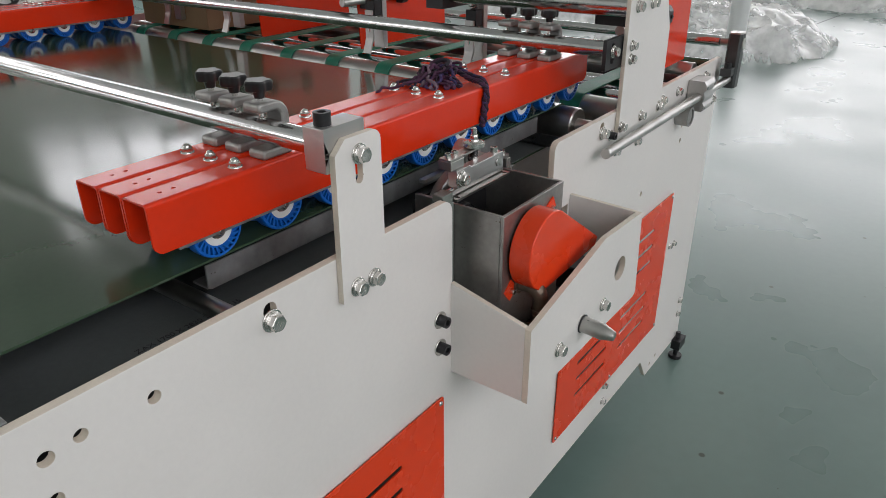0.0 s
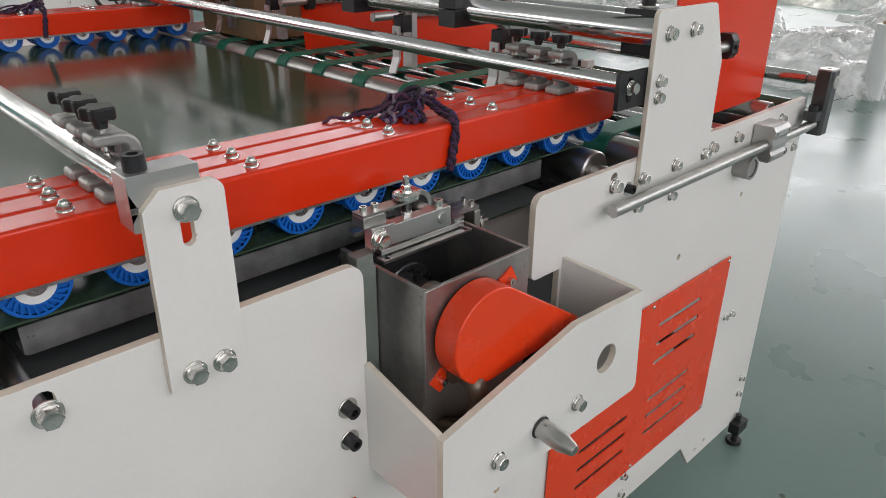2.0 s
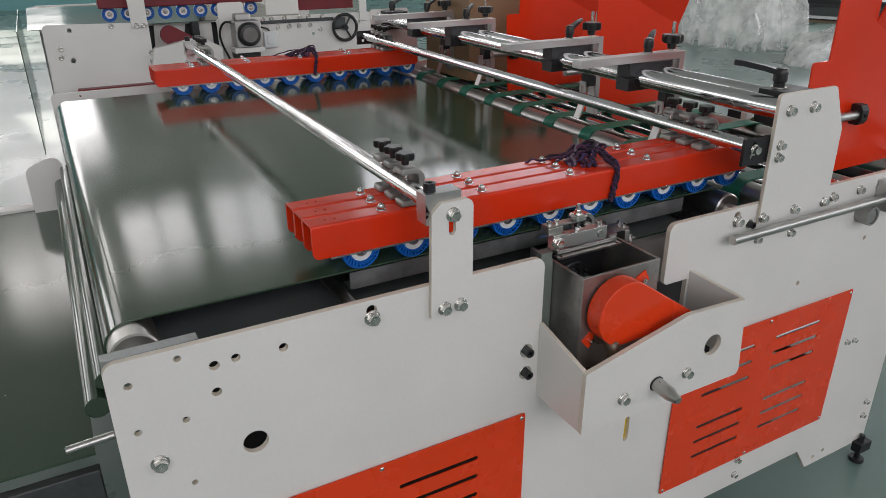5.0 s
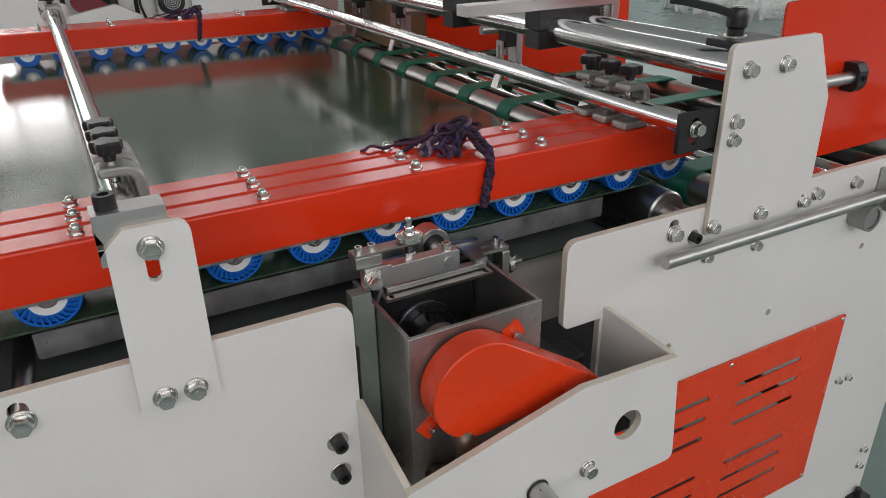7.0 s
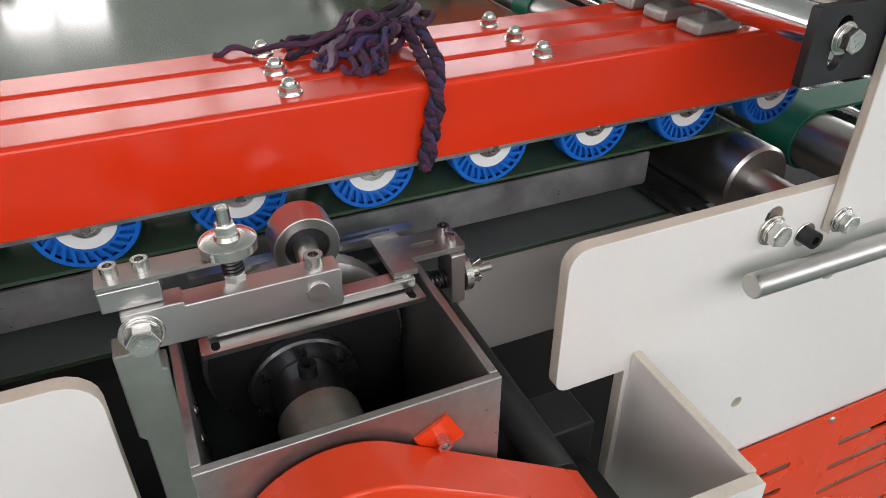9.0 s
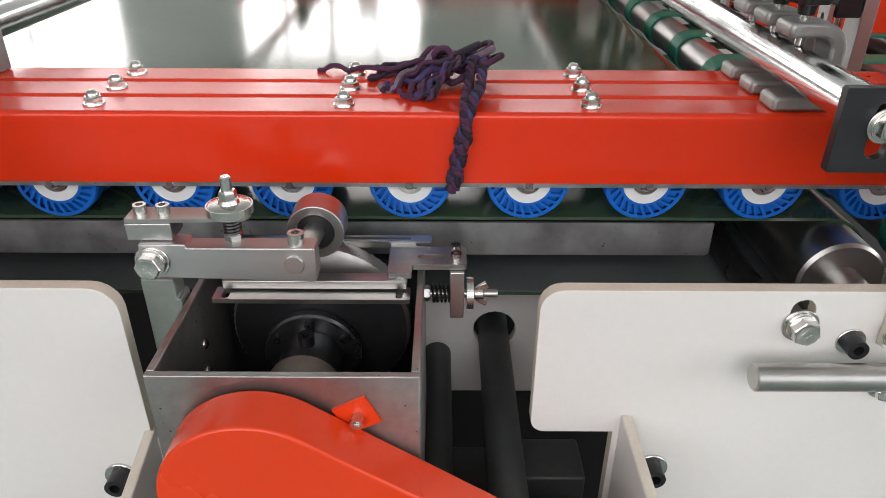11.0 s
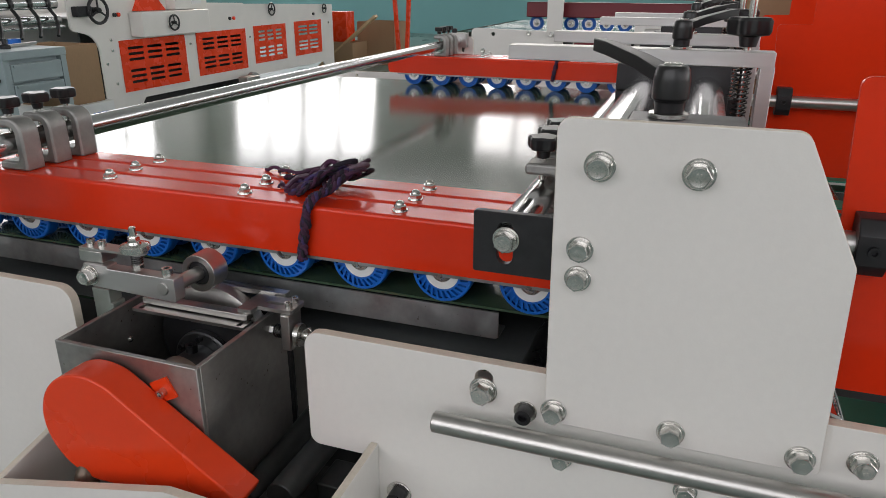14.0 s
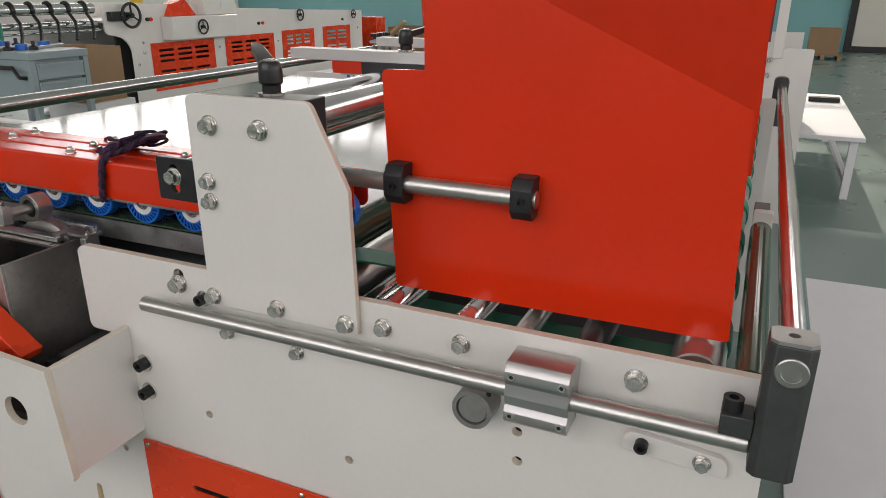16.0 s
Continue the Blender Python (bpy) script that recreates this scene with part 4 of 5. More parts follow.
def post_plate(sx, x):
    ob = thing("post_plate", "light grey steel upright plate bolted to the side frame", "upright plate", "upright plates")
    shape = rounded([(1.408, 0.961, 0.002), (1.646, 0.961, 0.004), (1.640, 1.150, 0.012), (1.591, 1.252, 0.012), (1.404, 1.252, 0.012)])
    a, b = sorted((x, x + sx * 0.009))
    part("plate", plate(B(), shape, [], a, b), PAINT, ob, bevel=0.0012, rim=PAINT_EDGE)
    for y, z, s in ((*TWIN[0], 1.06), (*TWIN[1], 1.06), (1.430, 1.140, 0.95), (1.430, 1.113, 0.95), (1.417, 0.975, 1.0), (1.523, 0.976, 1.0), (1.629, 0.975, 1.0)):
        b = bolt(ob, x + sx * 0.009, y, z, s)
        if sx < 0:
            b.matrix_basis = b.matrix_basis @ pose(0, 0, 0, 0, 0, 180)
    a, b = sorted((x - sx * 0.001, x - sx * 0.009))
    lug = part("lug", plate(B(), rounded([(1.331, 1.103, 0.002), (1.445, 1.103, 0.002), (1.445, 1.162, 0.002), (1.331, 1.162, 0.002)], 2), [slot(1.361, 1.120, 1.361, 1.146, 0.0075)], a, b), OXIDE, ob, "black slotted steel lug", bevel=0.001)
    b = bolt(lug, x - sx * 0.001, 1.362, 1.137, 1.0)
    if sx < 0:
        b.matrix_basis = b.matrix_basis @ pose(0, 0, 0, 0, 0, 180)
    a, b = sorted((x - sx * 0.0015, x - sx * 0.088))
    blk = part("rod_block", box(B(), a, b, 1.455, 1.552, 1.170, 1.245), OXIDE, ob, "black steel rod block", bevel=0.0015)
    clamp_lever(ob, (x - sx * 0.062, 1.487, 1.2452), 228 if sx > 0 else 120)
    return ob


def clamp_lever(parent, at, heading, size=1.0):
    """A black ratchet lever: hub and a cranked handle."""
    m = pose(*at, 0, 0, heading) @ Matrix.Diagonal((size, size, size, 1))
    bm = B()
    lathe(bm, (0, 0, 0.004), (0, 0, 0.06), [(0, 0.0125), (0.010, 0.0125), (0.012, 0.0155), (0.028, 0.0155), (0.036, 0.0145), (0.040, 0.012)], 28)
    pts = [(0.004, 0.016, 0.034), (0.036, 0.0125, 0.043), (0.080, 0.0105, 0.052), (0.100, 0.007, 0.054)]
    rings = []
    for x, w, z in pts:
        rings.append([bm.verts.new((x, sy * w * 0.75, z + sz * 0.006)) for sy, sz in ((-1, -1), (1, -1), (1, 1), (-1, 1))])
    for p, q in zip(rings, rings[1:]):
        for i in range(4):
            bm.faces.new((p[i], p[(i + 1) % 4], q[(i + 1) % 4], q[i]))
    bm.faces.new(rings[0][::-1]), bm.faces.new(rings[-1])
    lever = part("clamp_lever", bm, PLASTIC, parent, "black plastic clamping lever", bevel=0.0012, at=m)
    bm = rod(B(), (0, 0, 0), (0, 0, 0.004), 0.017, 24, 0.0005)
    rod(bm, (0, 0, 0.043), (0, 0, 0.0460), 0.008, 16)
    part("washer", bm, ZINC, lever)
    return lever


post_plate(1, 0.0005)
post_plate(-1, FAR - 0.0005)
for y, z in TWIN:
    tagged(part("support_rod", rod(B(), (FAR + 0.002, y, z), (-0.002, y, z), 0.0235, 48, 0.002), CHROME), "thick polished chrome rod spanning the machine", "rod", "support rods")


# ---- stop units on the twin rods ----
def stop_unit(x, lever_turn):
    ob = thing("stop_unit", "aluminium stop bar clamped on chrome rods with black lever", "stop unit", "stop units", at=pose(x, 0, 0))
    for lo, hi in ((1.1795, 1.2132), (1.2148, 1.2503)):
        part("clamp_block", box(B(), -0.024, 0.024, 1.400, 1.548, lo, hi), OXIDE, ob, "black split clamp block", bevel=0.001)
    part("stop_bar", box(B(), -0.018, 0.018, 1.243, 1.599, 1.2505, 1.2705), ALU, ob, "brushed aluminium bar", bevel=0.0008)
    clamp_lever(ob, (0, 1.480, 1.2707), lever_turn, 0.85)
    part("knob_stud", rod(B(), (0, 1.564, 1.10), (0, 1.564, 1.345), 0.005, 14), ZINC, ob)
    star_knob(ob, (0, 1.564, 1.276), 0.030)
    part("spring", coil(B(), (0, 1.564, 1.16), (0, 1.564, 1.25), 0.009, 0.0015, 14), SPRING, ob)
    part("hanger", box(B(), -0.018, 0.018, 1.582, 1.600, 1.03, 1.2526), ALU, ob, "brushed aluminium hanger", bevel=0.0008)
    part("slide_holder", box(B(), -0.016, 0.016, 1.551, 1.581, 1.12, 1.16), OXIDE, ob, bevel=0.001)
    bl = plate(B(), rect(-0.013, 0.013, 1.06, 1.135), [slot(0, 1.080, 0, 1.120, 0.004)], 1.543, 1.549, Y_UP)
    plate(bl, [(1.543, 1.06), (1.549, 1.06), (1.533, 1.022), (1.528, 1.022)], [], -0.013, 0.013)
    part("blade", bl, ALU, ob, "slotted aluminium stop blade")
    return ob


for x, a in ((-0.465, 128), (-0.80, 118), (-1.42, 132), (-1.74, 122)):
    stop_unit(x, a)


# ---- red guide plates ----
def guide_plate(x, flare=1):
    ob = thing("guide_plate", "large red sheet guide plate with a flared upper corner", "guide plate", "guide plates")
    t = 0.004
    low = rounded([(1.650, 0.994, 0.006), (2.078, 0.998, 0.004), (2.067, 1.261, 0.0), (1.845, 1.363, 0.0), (1.845, 1.430, 0.0), (1.694, 1.430, 0.01), (1.694, 1.284, 0.0), (1.635, 1.283, 0.008)])
    bm = plate(B(), low, [], x - t, x)
    a, b = Vector((1.845, 1.363)), Vector((2.067, 1.261))
    n = Vector((b.y - a.y, a.x - b.x)).normalized() * -1
    def lift(u, v, w):
        d = (Vector((u, v)) - a).dot(n)
        return (w + flare * max(0.0, d) * 0.42, u, v)
    plate(bm, [(1.845, 1.363), (2.067, 1.261), (2.072, 1.430), (1.845, 1.430)], [], x - t, x, lift)
    part("sheet", bm, RED, ob, "red painted sheet")
    s = 0.010
    part("guide_rod", rod(B(), (x + s + 0.006, 1.560, 1.144), (x + s + 0.006, 1.848, 1.144), 0.0115, 28, 0.0012), STEEL, ob, "steel rod holding the plate")
    for y in (1.664, 1.832):
        blk = part("clamp", plate(B(), rounded([(x + 0.0005, 1.119, 0.0), (x + 0.024, 1.119, 0.004), (x + 0.033, 1.131, 0.002), (x + 0.033, 1.157, 0.002), (x + 0.024, 1.170, 0.004), (x + 0.0005, 1.170, 0.0)], 2), [], y - 0.013, y + 0.013, Y_UP), OXIDE, ob, "black steel clamp", bevel=0.001)
        socket(blk, x + 0.0300, y, 1.144, 0.8)
    return ob


guide_plate(-0.090)
for x in (-0.93, -1.38, -2.03):
    guide_plate(x)

# ---- transfer section: rollers and narrow green belts ----
for k, (y, z, r, mat) in enumerate(((1.545, 0.966, 0.031, STEEL), (1.600, 0.955, 0.012, CHROME), (1.655, 0.970, 0.020, CHROME), (1.765, 0.970, 0.018, CHROME), (1.840, 0.966, 0.014, STEEL), (1.925, 0.965, 0.020, OXIDE), (2.048, 0.966, 0.031, STEEL))):
    bm = rod(B(), (FAR + 0.05, y, z), (-0.048, y, z), r, 32, 0.002)
    rod(bm, (FAR + 0.013, y, z), (-0.0125, y, z), r * 0.5, 20)
    tagged(part("transfer_roller", bm, mat), "steel roller of the transfer section", "roller", "transfer rollers")
for k in range(10):
    x = -0.16 - 0.192 * k
    ob = part("flat_belt", belt_loop(1.545, 2.048, 1.0012, 0.0317, 0.0032, x - 0.025, x + 0.025, 12), TEAL)
    tagged(ob, "narrow green flat belt running over rollers", "flat belt", "flat belts")

# ---- slide rail on the side plate ----
RAIL = thing("slide_rail", "steel slide rod with aluminium bearing block and dark end arm", "slide rail")
RX, RZ = 0.030, 0.950
part("slide_rod", rod(B(), (RX, 1.303, RZ), (RX, 2.110, RZ), 0.0108, 36, 0.0012), STEEL, RAIL, "ground steel rod")
prof = rounded([(0.002, 0.914, 0.001), (0.044, 0.914, 0.001), (0.049, 0.921, 0.001), (0.049, 0.930, 0.001), (0.044, 0.937, 0.001), (0.048, 0.950, 0.002), (0.044, 0.963, 0.001), (0.049, 0.970, 0.001), (0.049, 0.981, 0.001), (0.042, 0.991, 0.001), (0.002, 0.991, 0.001)], 1)
blk = part("bearing_block", plate(B(), prof, [circle(RX, RZ, 0.0112, 28)], 1.856, 1.929, Y_UP), ALU, RAIL, "extruded aluminium bearing block", bevel=0.0008)
for y in (1.864, 1.921):
    for z in (0.9255, 0.9755):
        socket(blk, 0.0435, y, z, 0.72, bright=True)
        # solid black plug stands in for the shade inside the socket
        part("screw_hole", rod(B(), (0.0475, y, z), (0.0497, y, z), 0.0026, 14, 0.0002), PLASTIC, blk)
arm = part("end_arm", plate(B(), [(0.012, 2.118), (0.018, 2.111), (0.044, 2.111), (0.050, 2.118), (0.050, 2.147), (0.044, 2.154), (0.018, 2.154), (0.012, 2.147)], [], 0.925, 1.0715, Z_UP), DARKBLK, RAIL, "dark grey machined end arm with chamfered corners", bevel=0.0012)
# window reflection on the dark top, put in as a bright plate
part("arm_top", plate(B(), [(0.013, 2.119), (0.0185, 2.112), (0.0435, 2.112), (0.049, 2.119), (0.049, 2.146), (0.0435, 2.153), (0.0185, 2.153), (0.013, 2.146)], [circle(0.031, 2.132, 0.0052, 18)], 1.0718, 1.0755, Z_UP), ALU, arm, "bright plate standing in for the window reflection on the arm top, with a screw hole")
part("arm_cap", lathe(B(), (0.050, 2.134, 1.046), (0.054, 2.134, 1.046), [(0, 0.0150), (0.0016, 0.0150), (0.0024, 0.0138), (0.0024, 0.0095), (0.0019, 0.009), (0.0019, 0.002)], 36), STEEL, RAIL, "turned steel shaft cap")
part("arm_clamp", box(B(), 0.014, 0.044, 2.080, 2.1105, 0.962, 0.984), DARKBLK, RAIL, bevel=0.001)
socket(RAIL, 0.030, 2.090, 0.984, 1.6, up=True)
bm = plate(B(), rounded([(1.985, 0.893, 0.004), (2.096, 0.885, 0.004), (2.096, 0.909, 0.012), (1.985, 0.918, 0.012)], 4), [], 0.001, 0.010)
part("stop_strip", bm, PAINT, RAIL, bevel=0.001)
bolt(RAIL, 0.010, 2.070, 0.899, 0.8), socket(RAIL, 0.010, 2.006, 0.905, 1.2)
bm = ring(B(), (0.0, 1.812, 0.910), (0.034, 1.812, 0.910), 0.0195, 0.0250, 36)
rod(bm, (0.0, 1.812, 0.910), (0.031, 1.812, 0.910), 0.0185, 32)
tube = part("bearing_tube", bm, CAST, RAIL, "grey steel tube stub with inset cap")
part("set_screw", rod(B(), (0.022, 1.826, 0.9262), (0.022, 1.8305, 0.9305), 0.0032, 12), PLASTIC, tube)
NIP = thing("nip_roller", "long polished chrome roller at the machine's end", "roller")
part("roller_tube", rod(B(), (FAR + 0.03, 2.138, 1.046), (-0.012, 2.138, 1.046), 0.0150, 40, 0.002), CHROME, NIP)
part("journal", rod(B(), (-0.0118, 2.138, 1.046), (0.0118, 2.138, 1.046), 0.0105, 24), STEEL, NIP)
part("journal", rod(B(), (FAR - 0.008, 2.138, 1.046), (FAR + 0.0298, 2.138, 1.046), 0.0105, 24), STEEL, NIP)
OUT = thing("outfeed_belt", "dark green glossy outfeed belt behind the chrome roller", "conveyor belt")
part("belt", belt_loop(2.1035, 2.1065, 1.000, 0.0125, 0.003, -0.585, -0.03), BELT, OUT)
part("roller", rod(B(), (-0.60, 2.105, 0.9845), (-0.0125, 2.105, 0.9845), 0.0095, 20), STEEL, OUT)
part("end_bracket", plate(B(), rounded([(2.090, 0.90, 0.0), (2.122, 0.90, 0.0), (2.122, 1.012, 0.004), (2.090, 1.012, 0.004)], 2), [], -0.625, -0.601), PAINT, OUT, "light grey end bracket", bevel=0.001)
part("end_clamp", box(B(), -0.68, -0.626, 2.090, 2.116, 0.985, 1.010), OXIDE, OUT, "small black clamp", bevel=0.001)
bm = plate(B(), rounded([(2.11, 0.905, 0.010), (2.16, 0.905, 0.010), (2.16, 1.082, 0.016), (2.11, 1.082, 0.016)], 3), [], FAR - 0.05, FAR - 0.01)
part("end_arm", bm, DARKBLK, RAIL, "dark grey machined end arm", bevel=0.0015)


# ---- braided cord over the beams ----
def smooth_path(knots, n):
    """Points along a smooth curve through the knots."""
    knots = [Vector(k) for k in knots]
    out = []
    for i in range(n + 1):
        f = i / n * (len(knots) - 1)
        k = min(int(f), len(knots) - 2)
        f -= k
        a, b, c, d = knots[max(k - 1, 0)], knots[k], knots[k + 1], knots[min(k + 2, len(knots) - 1)]
        out.append(0.5 * ((2 * b) + (c - a) * f + (2 * a - 5 * b + 4 * c - d) * f * f + (3 * b - a - 3 * c + d) * f ** 3))
    return out


def twisted(ob, knots, r, turns, mats, n=90, phase=0.0):
    """A rope of strands twisted round one another along the knots."""
    line = smooth_path(knots, n)
    for k, mat in enumerate(mats):
        pts = []
        for i, c in enumerate(line):
            d = (line[min(i + 1, n)] - line[max(i - 1, 0)]).normalized()
            side = d.cross(Vector((0.31, 0.17, 0.93))).normalized()
            up = side.cross(d)
            a = 2 * math.pi * (turns * i / n + k / len(mats)) + phase
            pts.append(c + (side * math.cos(a) + up * math.sin(a)) * r * 0.95)
        part("strand", tube_path(B(), pts, lambda q: r * (1 + 0.10 * math.sin(q * 83 + k)), 8), mat, ob)


def cord(xs, y, seed, label):
    rnd = random.Random(seed)
    ob = thing("cord", label, "cord")
    face = max(xs[0], xs[2]) + BEAM_W / 2
    deep = min(xs[0], xs[2])
    top = BEAM_T + 0.007
    # two ropes side by side over the beams and down the outer face, meeting at the bottom
    for k, (dy, dz, mats) in enumerate(((-0.0055, 0.0, (ROPE, ROPE_DARK, ROPE)), (0.0050, 0.003, (ROPE, ROPE_BLUE, ROPE_DARK)))):
        twisted(ob, [(deep + 0.028, y + 0.012 + dy, top + 0.017), (deep + 0.055, y + 0.008 + dy, top + 0.014), (face - 0.030, y + 0.004 + dy, top + 0.003 + dz), (face - 0.008, y + 0.7 * dy, top + 0.001 + dz), (face + 0.005, y - 0.003 + 0.2 * dy, top - 0.010),
                     (face + 0.006 - 0.2 * dy, y - 0.006 - 0.6 * dy, 1.082), (face + 0.006 + 0.2 * dy, y - 0.009 + 0.6 * dy, 1.066), (face + 0.006 - 0.2 * dy, y - 0.012 - 0.6 * dy, 1.050), (face + 0.005, y - 0.014 + 0.4 * dy, BEAM_B - 0.004)], 0.0026, 10, mats, 120, k)
    # bunched loops of the knot
    for k in range(7):
        c = Vector((deep + 0.022 + rnd.uniform(-0.014, 0.018), y + 0.008 + rnd.uniform(-0.016, 0.012), top + 0.007 + 0.0022 * k))
        rad, tilt = rnd.uniform(0.010, 0.016), rnd.uniform(-0.7, 0.7)
        loop = [c + Vector((rad * math.cos(a) * 1.2, rad * math.sin(a), rad * math.sin(a + tilt) * 0.55)) for a in [2 * math.pi * i / 20 + k for i in range(18)]]
        part("loop", tube_path(B(), loop, rnd.uniform(0.0026, 0.0036), 8), (ROPE, ROPE_DARK, ROPE_BLUE, ROPE, ROPE_LIGHT, ROPE, ROPE_DARK)[k], ob)
    # loose tails trailing over the beam tops
    for k in range(19):
        u = k / 18
        x0, x1 = deep + rnd.uniform(0.0, 0.045), deep - 0.004 + u * 0.095 + rnd.uniform(-0.012, 0.012)
        reach = (0.150 if k == 2 else rnd.uniform(0.045, 0.115)) * (1 - 0.25 * u)
        lift = rnd.uniform(0.004, 0.022)
        knots = [(x0, y + rnd.uniform(-0.008, 0.012), top + rnd.uniform(0.006, 0.020)), (x0 * 0.7 + x1 * 0.3 + rnd.uniform(-0.018, 0.018), y - 0.3 * reach, top + lift), (x0 * 0.3 + x1 * 0.7 + rnd.uniform(-0.020, 0.020), y - 0.62 * reach, top + 0.4 * lift),
                 (x1 + rnd.uniform(-0.008, 0.008), y - 0.85 * reach, top - 0.002), (x1 + rnd.uniform(-0.010, 0.010), y - reach, top - 0.0035)]
        mats = ((ROPE,), (ROPE, ROPE_DARK), (ROPE,), (ROPE_BLUE,), (ROPE_DARK, ROPE))[k % 5]
        if k in (5, 9):
            mats = (ROPE_LIGHT,)
        r = 0.0020 if len(mats) > 1 else rnd.uniform(0.0024, 0.0036)
        twisted(ob, knots, r if len(mats) > 1 else r * 0.9, rnd.uniform(2, 4), mats, 44, k)
    return ob


cord(NEAR_X, 1.092, 4, "dark plum twisted cord tied over red beams")
cord([FAR_X[2], FAR_X[1], FAR_X[0]], 1.045, 9, "dark plum twisted cord tied over red beams")


# ---- cardboard boxes beyond the rollers ----
def carton(name, x0, x1, y0, y1, z0, z1, label, flap=True):
    ob = thing(name, label, "box")
    t = 0.006
    bm = box(B(), x0, x1, y0, y1, z0, z0 + t)
    box(bm, x0, x1, y0, y0 + t, z0 + t, z1), box(bm, x0, x1, y1 - t, y1, z0 + t, z1)
    box(bm, x0, x0 + t, y0 + t, y1 - t, z0 + t, z1), box(bm, x1 - t, x1, y0 + t, y1 - t, z0 + t, z1)
    part("body", bm, CARD, ob, bevel=0.0015)
    if flap:
        part("flap", box(B(), 0, 0.005, 0, y1 - y0, -0.18, 0, pose(x1 + 0.004, y0, z1, 0, -38, 0)), CARD, ob)
        part("flap", box(B(), 0, x1 - x0, -0.005, 0, -0.18, 0, pose(x0, y0 - 0.002, z1, -50, 0, 0)), CARD, ob)
    return ob


carton("cardboard_box", -17.15, -16.55, 2.85, 3.42, 0.1005, 0.62, "brown cardboard box on a pallet near the wall", False)
PALLET = thing("pallet", "low wooden pallet under a cardboard box", "pallet")
for i in range(4):
    part("slat", box(B(), -17.25 + 0.21 * i, -17.09 + 0.21 * i, 2.8, 3.5, 0.08, 0.10), CARD, PALLET)
for y in (2.8, 3.1, 3.42):
    part("bearer", box(B(), -17.25, -16.46, y, y + 0.08, 0.0, 0.0795), CARD, PALLET)
carton("cardboard_box", -1.98, -1.60, 1.60, 1.98, 1.0015, 1.33, "brown cardboard box lying on the green belts", False)


# ---- floor litter and sheets beyond the machine ----
SHEET = part("white_board", plate(B(), rounded([(-3.07, 2.30, 0.01), (-0.62, 2.30, 0.01), (-0.62, 3.35, 0.01), (-3.09, 3.35, 0.01)], 2), [], 0.001, 0.007, Z_UP), WHITE_SHEET)
tagged(SHEET, "large white board sheet lying on the floor", "board")


def film_heap(cx, cy, rx, ry, h, seed, label):
    """A crumpled heap of clear film: a fine sheet with sharp folds."""
    rnd = random.Random(seed)
    off = Vector((rnd.uniform(0, 50), rnd.uniform(0, 50), 0))
    n = 70
    bm = B()
    grid = []
    for i in range(n + 1):
        row = []
        for j in range(n + 1):
            u, v = 2 * i / n - 1, 2 * j / n - 1
            x, y = cx + rx * u, cy + ry * v
            d = math.hypot(u, v) + 0.35 * noise.noise(Vector((3 * u, 3 * v, seed)))
            base = max(0.0, 1 - d * d)
            p = Vector((x, y, 0)) * 2.2 + off
            crease = 1 - abs(noise.noise(p * 1.3)) * 2 + 0.6 * (1 - abs(noise.noise(p * 3.1)) * 2) + 0.35 * (1 - abs(noise.noise(p * 8)) * 2)
            z = 0.004 + h * base ** 0.6 * (0.55 + 0.13 * crease)
            k = 0.10 * base
            row.append(bm.verts.new((x + k * noise.noise(p * 2 + Vector((9, 0, 0))), y + k * noise.noise(p * 2 + Vector((0, 9, 0))), max(0.004, z))) if d < 1.05 else None)
        grid.append(row)
    for i in range(n):
        for j in range(n):
            q = [grid[i][j], grid[i + 1][j], grid[i + 1][j + 1], grid[i][j + 1]]
            if all(q):
                bm.faces.new(q)
    ob = part("plastic_film", bm, FILM)
    mod = ob.modifiers.new("thickness", "SOLIDIFY")
    mod.thickness = 0.003
    return tagged(ob, label, "plastic film", "film heaps")


film_heap(-1.75, 8.3, 1.15, 1.3, 0.55, 3, "crumpled heap of clear plastic film on the floor")
film_heap(-0.9, 13.0, 2.6, 1.5, 0.60, 5, "crumpled heap of clear plastic film on the floor")
film_heap(-4.4, 9.6, 1.3, 1.2, 0.75, 7, "crumpled heap of clear plastic film on the floor")
film_heap(-3.2, 15.6, 2.6, 1.6, 0.7, 8, "crumpled heap of clear plastic film on the floor")
film_heap(-6.9, 9.6, 0.95, 0.8, 1.7, 11, "tall loose bundle of clear plastic film")
ROLL = thing("film_roll", "upright white roll of plastic film on the floor", "roll")
part("wrap", ring(B(), (-1.27, 7.18, 0.0), (-1.27, 7.18, 0.62), 0.042, 0.085, 32), WHITE, ROLL)
part("core", ring(B(), (-1.27, 7.18, 0.0), (-1.27, 7.18, 0.64), 0.036, 0.0415, 24), CARD, ROLL, "cardboard core")
# floor joints
tagged(part("floor_joint", box(B(), -6.0, 6.0, -0.006, 0.006, 0.0005, 0.0015, pose(-1.2, 9.3, 0, 0, 0, 84)), DARK, smooth=False), "dark joint line in the floor", "joint", kind="structure")

# ---- stacked boards and timber far off ----
def board_stack(x, y, turn, n, label):
    ob = thing("board_stack", label, "stack", "board stacks", at=pose(x, y, 0, 0, 0, turn))
    rnd = random.Random(int(abs(x * 10)))
    z = 0.0
    for i in range(n):
        h = rnd.choice((0.03, 0.05, 0.08))
        dx, dy = rnd.uniform(-0.06, 0.06), rnd.uniform(-0.06, 0.06)
        part("board", box(B(), -0.9 + dx, 0.9 + dx, -0.6 + dy, 0.6 + dy, z, z + h), rnd.choice((OXIDE, CARD, DARKBLK, WHITE)), ob)
        z += h + 0.002
    return ob


